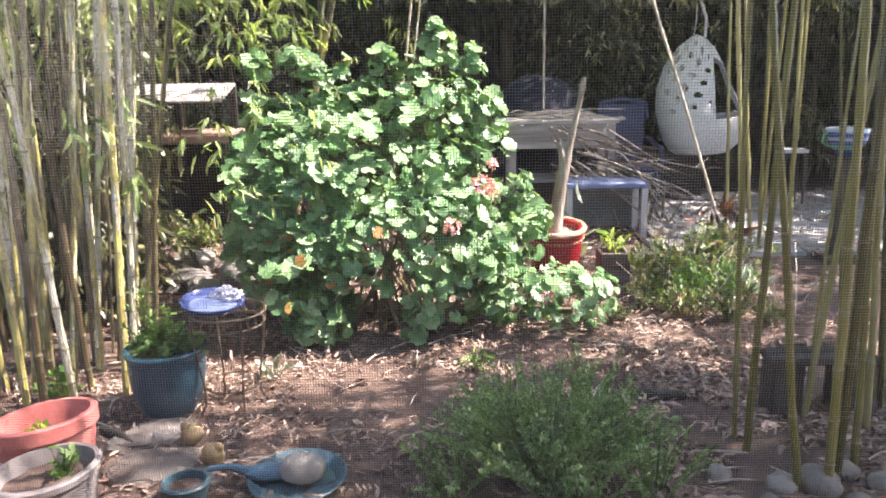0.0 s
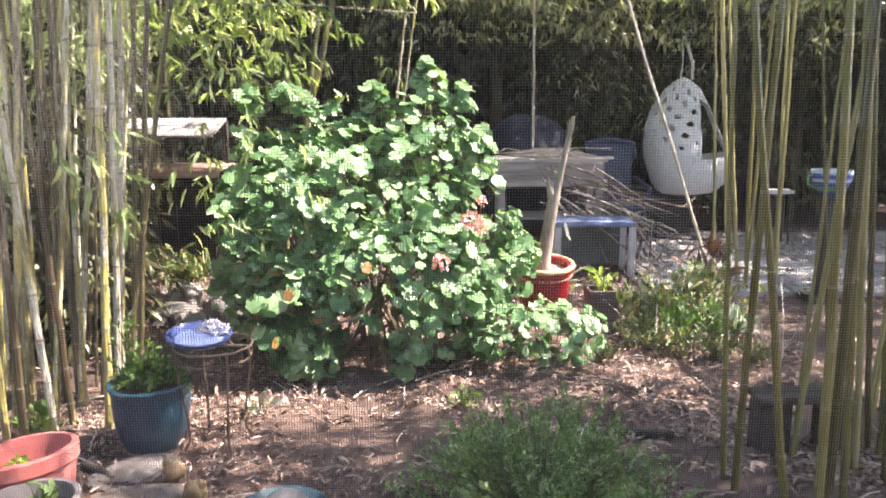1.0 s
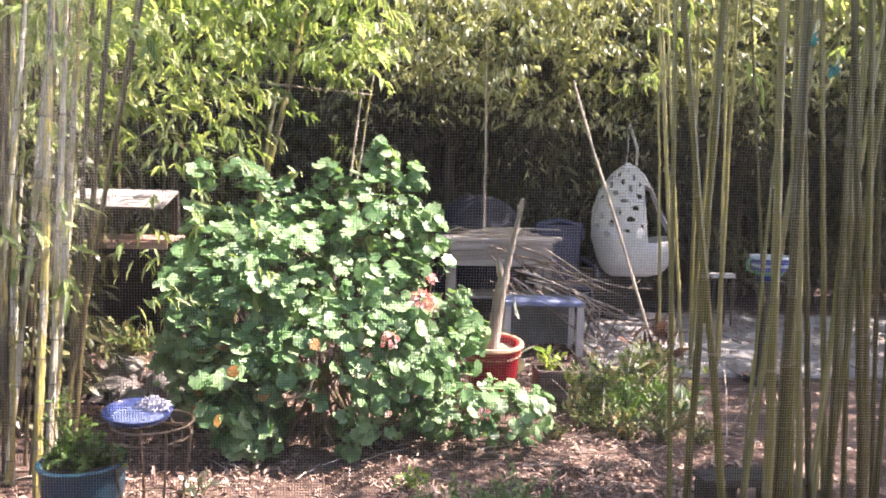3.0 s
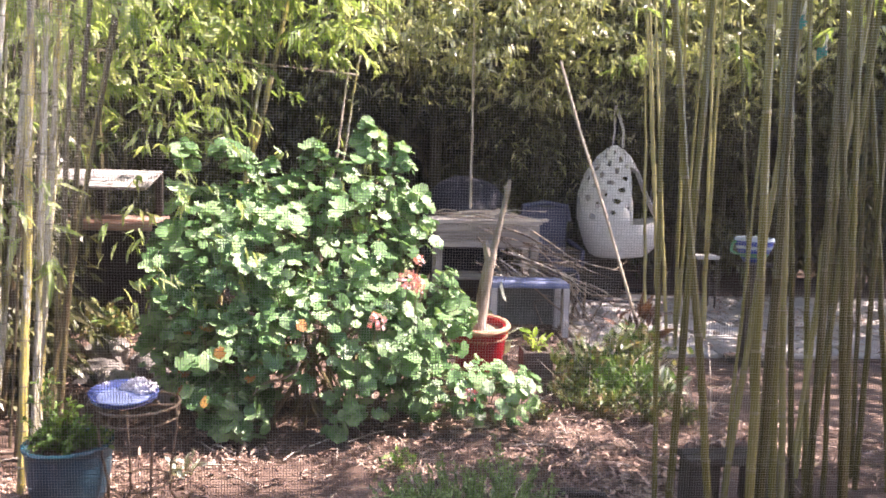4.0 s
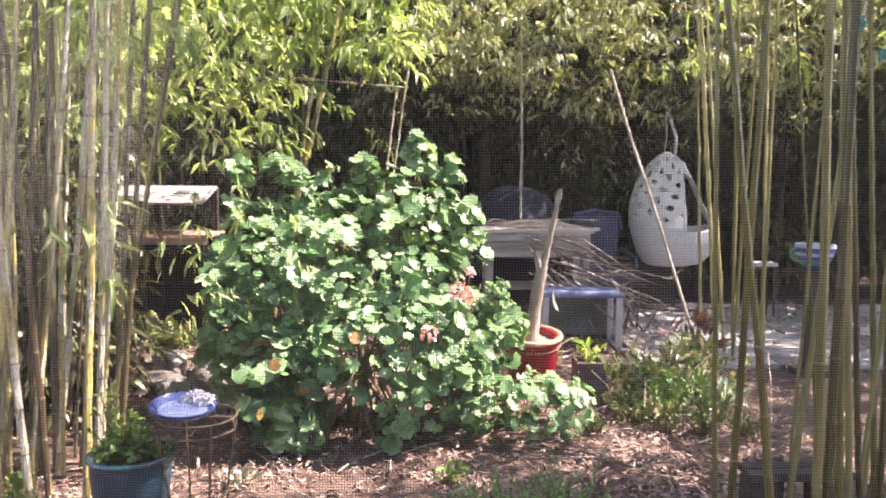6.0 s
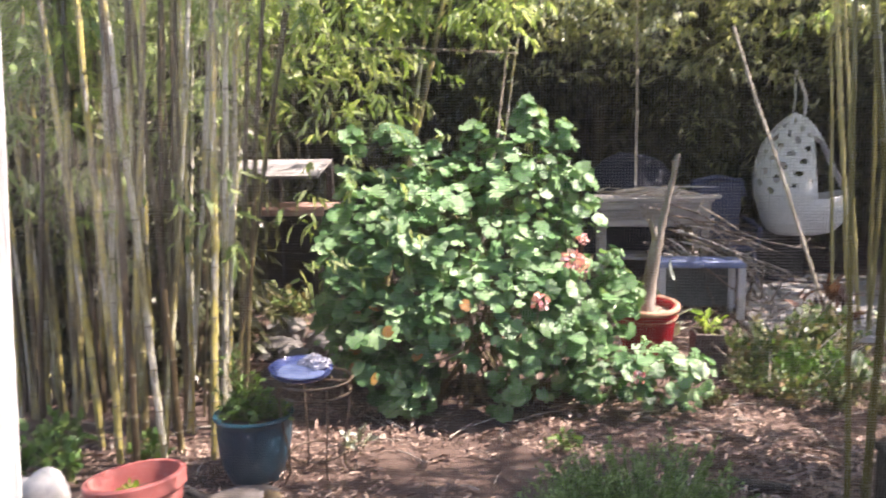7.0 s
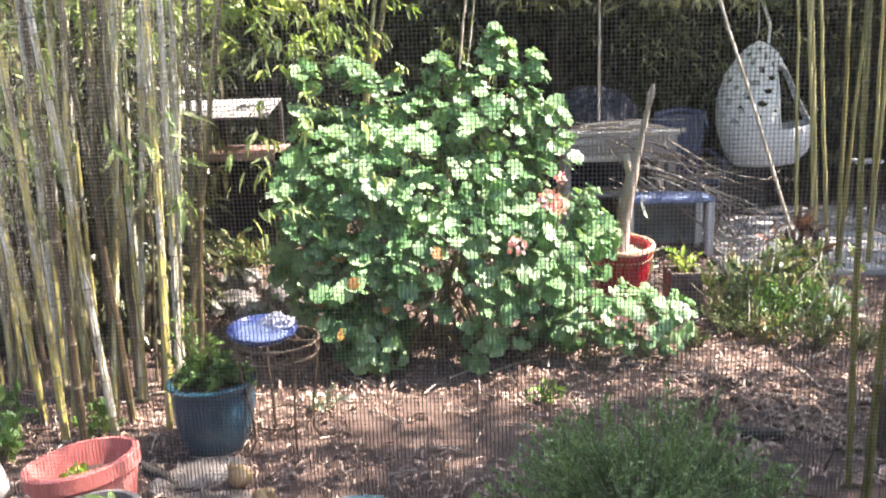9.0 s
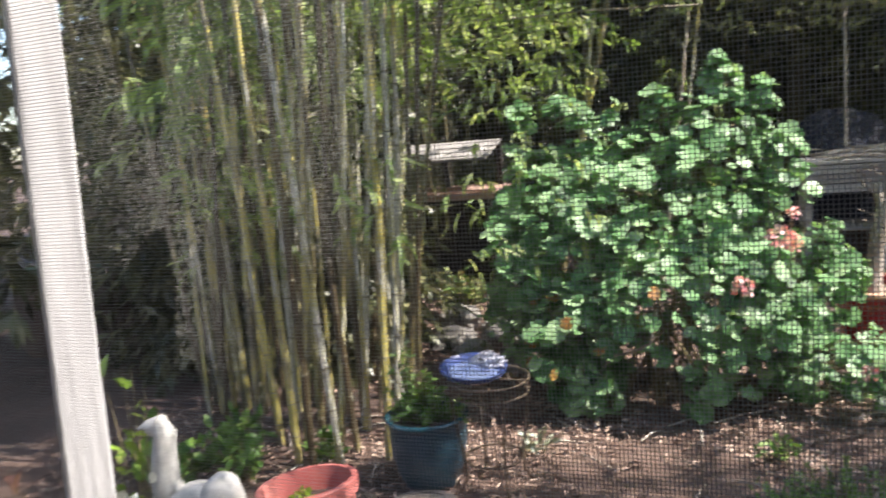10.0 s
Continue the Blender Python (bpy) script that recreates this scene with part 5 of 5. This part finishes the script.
def build_egg_chair():
    """Hanging chair: pierced egg-shaped shell with a big side opening, rim, cushion, and its stand."""
    ob = thing("hanging_egg_chair", "white pierced egg-shaped hanging chair with a deep bucket seat", "hanging chair", (2.85, 9.0, 0.54))
    top = 1.325
    nu, nv = 230, 180
    level = np.array([0.0, 0.03, 0.14, 0.29, 0.45, 0.60, 0.76, 0.99, 1.19, 1.27, 1.31, 1.325])
    west = np.array([-0.29, -0.33, -0.40, -0.45, -0.50, -0.505, -0.50, -0.43, -0.29, -0.20, -0.13, -0.10])
    east = np.array([0.20, 0.34, 0.45, 0.51, 0.49, 0.40, 0.32, 0.215, 0.10, 0.02, -0.05, -0.09])

    def span(z):
        a, b = np.interp(z, level, west), np.interp(z, level, east)
        return (a + b) / 2, (b - a) / 2

    def skin(u, v):
        ph, z = 2 * math.pi * u, top * v
        c, w = span(z)
        return Vector((c + w * math.cos(ph), 0.8 * w * math.sin(ph), z))

    q = random.Random(11)
    holes = [(0.04 + 0.92 * ((k * 0.618) % 1.0), 0.36 + 0.60 * (k + q.random()) / 78, q.uniform(0.012, 0.021), q.uniform(0.016, 0.034)) for k in range(78)]
    v = [skin(i / nu, j / nv) for j in range(nv + 1) for i in range(nu)]
    f = [tuple(range(nu))[::-1]]
    U, T = np.meshgrid((np.arange(nu) + 0.5) / nu, (np.arange(nv) + 0.5) / nv)
    pierced = np.zeros(U.shape, bool)
    for hu, hv, su, sv in holes:
        pierced |= ((U - hu) / su) ** 2 + ((T - hv) / sv) ** 2 < 1
    for j in range(nv):
        for i in range(nu):
            c = skin((i + 0.5) / nu, (j + 0.5) / nv)
            if 0.03 < c.x < np.interp(c.z, level, east) - 0.012 and 0.41 + 0.3 * (c.x - 0.03) ** 2 < c.z < 1.09 - 0.5 * (c.x - 0.03):
                continue
            if c.x < 0.0 and pierced[j, i]:
                continue
            f.append((j * nu + i, j * nu + (i + 1) % nu, (j + 1) * nu + (i + 1) % nu, (j + 1) * nu + i))
    sh = part("shell", mesh_of("shell", Geo().add(v, f), WICKER), None, ob, "white woven shell pierced with leaf-shaped holes")
    so = sh.modifiers.new("thick", "SOLIDIFY")
    so.thickness, so.offset = 0.014, 0
    rim, arch = [], []
    for k in range(21):
        z = 0.40 + 0.70 * k / 20
        c, w = span(z)
        rim.append((0.03, -0.8 * math.sqrt(max(0.0, w * w - (0.03 - c) ** 2)) - 0.004, z))
        arch.append((-0.27 + 0.12 * math.sin(k * 0.08), -0.8 * math.sqrt(max(0.0, w * w - (-0.2 - c) ** 2)) + 0.01, z))
    part("rim", Geo().tube(rim, 0.014, 8, False), WICKER, ob, "thick woven edge of the opening")
    part("rim", Geo().tube(arch, 0.010, 8, False), WICKER, ob, "thick woven rib of the shell")
    part("cushion", Geo().blob((0.02, -0.0, 0.24), (0.40, 0.30, 0.15), 0.06, 4, 3), WICKER, ob, "plump white seat cushion")
    for s in (-1, 1):
        part("cord", Geo().tube([(-0.06 + 0.065 * s, 0, 1.30), (-0.05 + 0.055 * s, 0.0, 1.5), (-0.1 + 0.02 * s, 0, 1.72), (-0.11, 0, 1.79)], 0.012 + 0.005 * s, 6), WICKER, ob, "pale twisted hanging cord")
    st = thing("chair_stand", "dark curved steel stand of the hanging chair", "stand", (2.84, 9.0, 0))
    part("pole", Geo().tube([(0.1, 0.62, 0.03), (0.12, 0.66, 1.2), (0.1, 0.62, 2.0), (0.05, 0.35, 2.42), (0.0, 0.08, 2.45), (0.0, 0.0, 2.33)], 0.024, 10), NAVY, st)
    part("base_ring", Geo().ring((0.05, 0.1, 0.045), 0.52, 0.022, 48, 8), NAVY, st)


build_egg_chair()


def build_striped_pot():
    ob = thing("striped_pot", "blue, green and white striped ceramic pot on a stand", "plant pot", (3.055, 6.02, 0.865))
    bands = [(0.075, 0.0, 0.105, 0.04, STRIPE_BLUE), (0.105, 0.04, 0.125, 0.075, STRIPE_GREEN), (0.125, 0.075, 0.14, 0.11, STRIPE_BLUE), (0.14, 0.11, 0.148, 0.135, STRIPE_PALE), (0.148, 0.135, 0.155, 0.175, STRIPE_BLUE), (0.155, 0.175, 0.152, 0.20, STRIPE_PALE)]
    for k, (r0, z0, r1, z1, m) in enumerate(bands):
        g = Geo()
        v, f = [], []
        for rr, z in ((r0, z0), (r1, z1), (r1 - 0.012, z1), (r0 - 0.012, z0)):
            v += [(rr * math.cos(2 * math.pi * i / 36), rr * math.sin(2 * math.pi * i / 36), z) for i in range(36)]
        f += [(j * 36 + i, j * 36 + (i + 1) % 36, ((j + 1) % 4) * 36 + (i + 1) % 36, ((j + 1) % 4) * 36 + i) for j in range(4) for i in range(36)]
        part("band", g.add(v, f), m, ob)
    part("soil", Geo().lathe([(0.06, 0.002), (0.12, 0.12), (0.135, 0.165), (0.0, 0.18)], 24), SOIL, ob)
    part("handle", Geo().tube([(-0.145, 0, 0.17), (-0.185, 0, 0.15), (-0.19, 0, 0.09), (-0.13, 0, 0.06)], 0.011, 8), STRIPE_GREEN, ob)
    st = thing("pot_pedestal", "dark wooden pedestal under the striped pot", "pedestal", (3.055, 6.02, 0.01))
    part("top", Geo().box((-0.12, -0.12, 0.825), (0.12, 0.12, 0.853), 0.006), DARK_WOOD, st)
    part("shaft", Geo().box((-0.05, -0.05, 0.05), (0.05, 0.05, 0.825), 0.008), DARK_WOOD, st)
    part("foot", Geo().box((-0.14, -0.14, 0), (0.14, 0.14, 0.05), 0.01), DARK_WOOD, st)


build_striped_pot()


def pole(label, a, b, r0, r1, mat, name="bamboo_pole"):
    a, b = Vector(a), Vector(b)
    n = max(3, int((b - a).length / 0.28))
    pts, rad = [], []
    for k in range(n):
        t = k / (n - 1)
        p = a.lerp(b, t) + Vector(noise.noise_vector(Vector((k * 0.6, a.x, a.y)))) * 0.02
        rr = r0 + (r1 - r0) * t
        pts += [p, p + (b - a).normalized() * 0.02]
        rad += [rr * 1.14, rr]
    return solid(name, Geo().tube(pts, rad, 8), mat, label, "pole")


pole("pale dry bamboo pole leaning across the hanging chair", (2.36, 6.5, 0.0), (1.49, 6.5, 2.46), 0.0135, 0.011, PALE_CANE)
pole("thin upright bamboo cane behind the bench", (0.975, 8.3, 0.9), (0.93, 8.2, 3.6), 0.013, 0.010, TWIG)
pole("pale bare stick rising behind the geranium", (-0.58, 6.1, 0.0), (-0.27, 6.1, 2.3), 0.014, 0.007, TWIG)
pole("leaning green bamboo cane over the geranium", (-1.30, 6.0, 0.3), (-0.70, 6.0, 2.9), 0.026, 0.018, CULM)
pole("thin dry cane hanging level in the foliage", (-1.9, 5.2, 2.27), (-0.2, 5.6, 2.22), 0.006, 0.004, TWIG, "cane")


def build_hutch():
    ob = thing("garden_hutch", "old dark garden hutch with a sunbleached sloping top", "hutch", (-2.62, 7.3, 0))
    part("roof_sheet", Geo().box((-0.62, -0.28, -0.012), (0.52, 0.28, 0.012), 0.004, Matrix.Rotation(radians(15), 3, "X")), PALE_SHEET, ob, "pale sunbleached sheet")
    ob.children[0].matrix_basis = pose(0, 0.0, 1.37)
    part("shelf", Geo().box((-0.66, -0.30, 0.985), (0.58, 0.28, 1.02), 0.006), RED_WOOD, ob, "reddish weathered shelf board")
    part("shelf_rail", Geo().box((-0.66, -0.325, 0.93), (0.58, -0.302, 1.0), 0.004), RED_WOOD, ob)
    for x in (-0.6, -0.05, 0.5):
        part("post", Geo().box((x - 0.03, 0.2, 0), (x + 0.03, 0.26, 1.42), 0.005), DARK_WOOD, ob)
        part("post", Geo().box((x - 0.03, -0.29, 0), (x + 0.03, -0.23, 0.93), 0.005), DARK_WOOD, ob)
    for k in range(6):
        part("back_board", Geo().box((-0.64, 0.262, 0.03 + 0.155 * k), (0.56, 0.285, 0.18 + 0.155 * k), 0.004), DARK_WOOD, ob)
    for x in (-0.62, 0.54):
        part("side_board", Geo().box((x - 0.012, -0.225, 0.05), (x + 0.012, 0.195, 0.9), 0.004), DARK_WOOD, ob)


build_hutch()


def build_swan():
    """One plain cast form: body, raised tail and S-shaped neck with a small head."""
    g = Geo().blob((-0.02, 0, 0.15), (0.17, 0.13, 0.15), 0.06, 4, 2)
    g.blob((0.09, 0, 0.22), (0.09, 0.09, 0.13), 0.08, 3, 5)
    g.tube([(-0.12, 0, 0.20), (-0.16, 0, 0.30), (-0.145, 0, 0.42), (-0.13, 0, 0.50), (-0.155, 0, 0.535), (-0.20, 0, 0.525)], [0.07, 0.058, 0.048, 0.046, 0.046, 0.032], 14)
    g.tube([(-0.19, 0, 0.54), (-0.25, 0, 0.515)], [0.022, 0.006], 8)
    solid("swan_ornament", g, WHITE_CAST, "white cast-stone swan garden ornament", "ornament", (-2.03, 2.64, 0), (0, 0, 5))


build_swan()
solid("fallen_trunk", Geo().tube([(-6.2, 5.7, 1.55), (-5.6, 5.5, 1.42), (-5.2, 5.45, 1.28), (-4.7, 5.4, 0.95), (-4.4, 5.4, 0.0)], [0.10, 0.11, 0.10, 0.09, 0.1], 10), BARK, "grey fallen branch arching to the ground", "log")
g = Geo()
v = [(-5.8 + 0.2 * i, 5.0 + 0.12 * j, 0.75 - 0.02 * j * j + 0.05 * noise.noise(Vector((i * 0.7, j * 0.7, 2)))) for j in range(6) for i in range(8)]
g.add(v, [(j * 8 + i, j * 8 + i + 1, j * 8 + 9 + i, j * 8 + 8 + i) for j in range(5) for i in range(7)])
tp = solid("green_tarp", g, GREEN_TARP, "faded green tarpaulin spread over a heap", "tarpaulin")
tp.modifiers.new("thick", "SOLIDIFY").thickness = 0.006
solid("soil_mound", Geo().blob((-5.1, 5.3, 0.2), (0.8, 0.5, 0.5), 0.2, 4, 9), SOIL, "dark heap of garden soil under the tarpaulin", "heap")

# hanging glass ornaments among the eastern culms
for x, z, s in ((1.76, 2.24, 0.035), (1.87, 2.12, 0.03)):
    ob = thing("glass_ornament", "small aqua glass ornament hanging on a thread", "ornament", (x, 3.2, z), group="hanging glass ornaments")
    part("glass", Geo().blob((0, 0, 0), (s * 0.8, s * 0.3, s * 0.6), 0.9, 3, x, 2.5).blob((-s * 0.6, 0, -s * 0.5), (s * 0.3, s * 0.2, s * 0.8), 0.5, 2, x), AQUA_GLASS, ob)
    part("ribbon", Geo().tube([(s * 0.6, 0, s * 2.5), (s * 0.5, 0.01, s), (s * 0.7, 0, -s * 0.4)], [0.004, 0.008, 0.006], 6), WHITE_PETAL, ob, "white ribbon")
    part("thread", Geo().tube([(0, 0, s), (0.0, 0, 0.9)], 0.0015, 4), WIRE, ob)


tuft("bromeliad", "spiky dark red bromeliad beside the paving", "plant", (2.2, 6.3, 0), (0.24, 0.2, 0.5), 80, RED_LEAF, 0.19, 0.05, (LANCE_V, LANCE_F), stems=20)
tuft("ground_cover", "mixed low green plant with glossy oval leaves", "plant", (2.05, 5.98, 0), (0.26, 0.2, 0.36), 240, HERB, 0.07, 0.03, stems=34, group="low plants beside the geranium")
tuft("white_blossom_plant", "low plant with a few pale white blossoms", "plant", (2.02, 5.95, 0), (0.15, 0.12, 0.44), 30, WHITE_PETAL, 0.085, 0.065, stems=9)
tuft("red_stemmed_plant", "reddish leafy plant beside the porch post", "plant", (-2.75, 2.2, 0), (0.28, 0.2, 0.8), 90, RED_LEAF, 0.09, 0.05, stems=14)
for i, (x, y, s) in enumerate(((-1.68, 5.05, 0.13), (-1.45, 5.2, 0.10), (-1.85, 5.3, 0.12), (-1.62, 5.45, 0.15), (-1.35, 4.95, 0.08))):
    solid("round_stone", Geo().blob((0, 0, s * 0.6), (s, s * 0.85, s * 0.8), 0.25, 3, i * 2.3), STONE, "rough grey rock piled behind the bird bath", "stone", (x, y, 0), (0, 0, 47 * i), group="rocks behind the bird bath")
solid("log_piece", Geo().tube([(-0.12, 0, 0.02), (0.0, 0.006, 0.024), (0.12, -0.004, 0.02)], [0.016, 0.02, 0.014], 10), DARK_WOOD, "dark stick lying beside the stepping stone", "log", (-1.50, 3.08, 0.01), (0, 0, -35))


# ---- leaf litter ----
def litter(n, x0, x1, y0, y1, size, name, label, mat=LITTER):
    p = np.stack([rng.uniform(x0, x1, n), rng.uniform(y0, y1, n), np.zeros(n)], 1)
    keep = [i for i in range(n) if noise.noise(Vector(p[i]) * 1.3) + 0.5 * noise.noise(Vector(p[i]) * 5) > -0.28]
    p = p[keep]
    p[:, 2] = [rise(x, y) + 0.008 for x, y, _ in p]
    paved = (p[:, 0] > 1.7) & (p[:, 1] > 6.1) & (p[:, 1] < 9.45)
    p[paved, 2] = 0.052
    p[:, 2] += 0.016 * rng.random(len(p))
    k = len(p)
    a = rng.normal(size=(k, 3)) * (1, 1, 0.22)
    ln = size * rng.uniform(0.5, 1.3, k)
    solid(name, leaf_mesh(name, [scatter(LANCE_V, LANCE_F, p, a, rng.normal(0, 0.35, (k, 3)) + (0, 0, 1), ln, ln * rng.uniform(0.12, 0.3, k))], mat), None, label, "leaf litter", kind="stuff")


litter(26000, -3.4, 3.0, 2.2, 5.6, 0.056, "leaf_litter", "dry pinkish-brown bamboo leaves covering the soil")
litter(9000, -4.5, 5.5, 5.6, 9.6, 0.085, "leaf_litter", "dry bamboo leaves scattered towards the hedge")
litter(5200, 0.75, 2.4, 2.15, 4.2, 0.075, "leaf_litter", "dry bamboo leaves strewn under the east clump")
g = Geo()
for i in range(150):
    x, y, a, ln = rng.uniform(-2.6, 2.4), rng.uniform(2.3, 5.2), rng.uniform(0, 3.14), rng.uniform(0.08, 0.35)
    z = rise(x, y) + 0.018
    g.tube([(x, y, z), (x + ln * math.cos(a) / 2, y + ln * math.sin(a) / 2, z + 0.012), (x + ln * math.cos(a), y + ln * math.sin(a), z)], [0.004, 0.0035, 0.002], 4, False)
solid("fallen_twigs", g, TWIG, "thin dry twigs lying in the leaf litter", "twigs", kind="stuff")
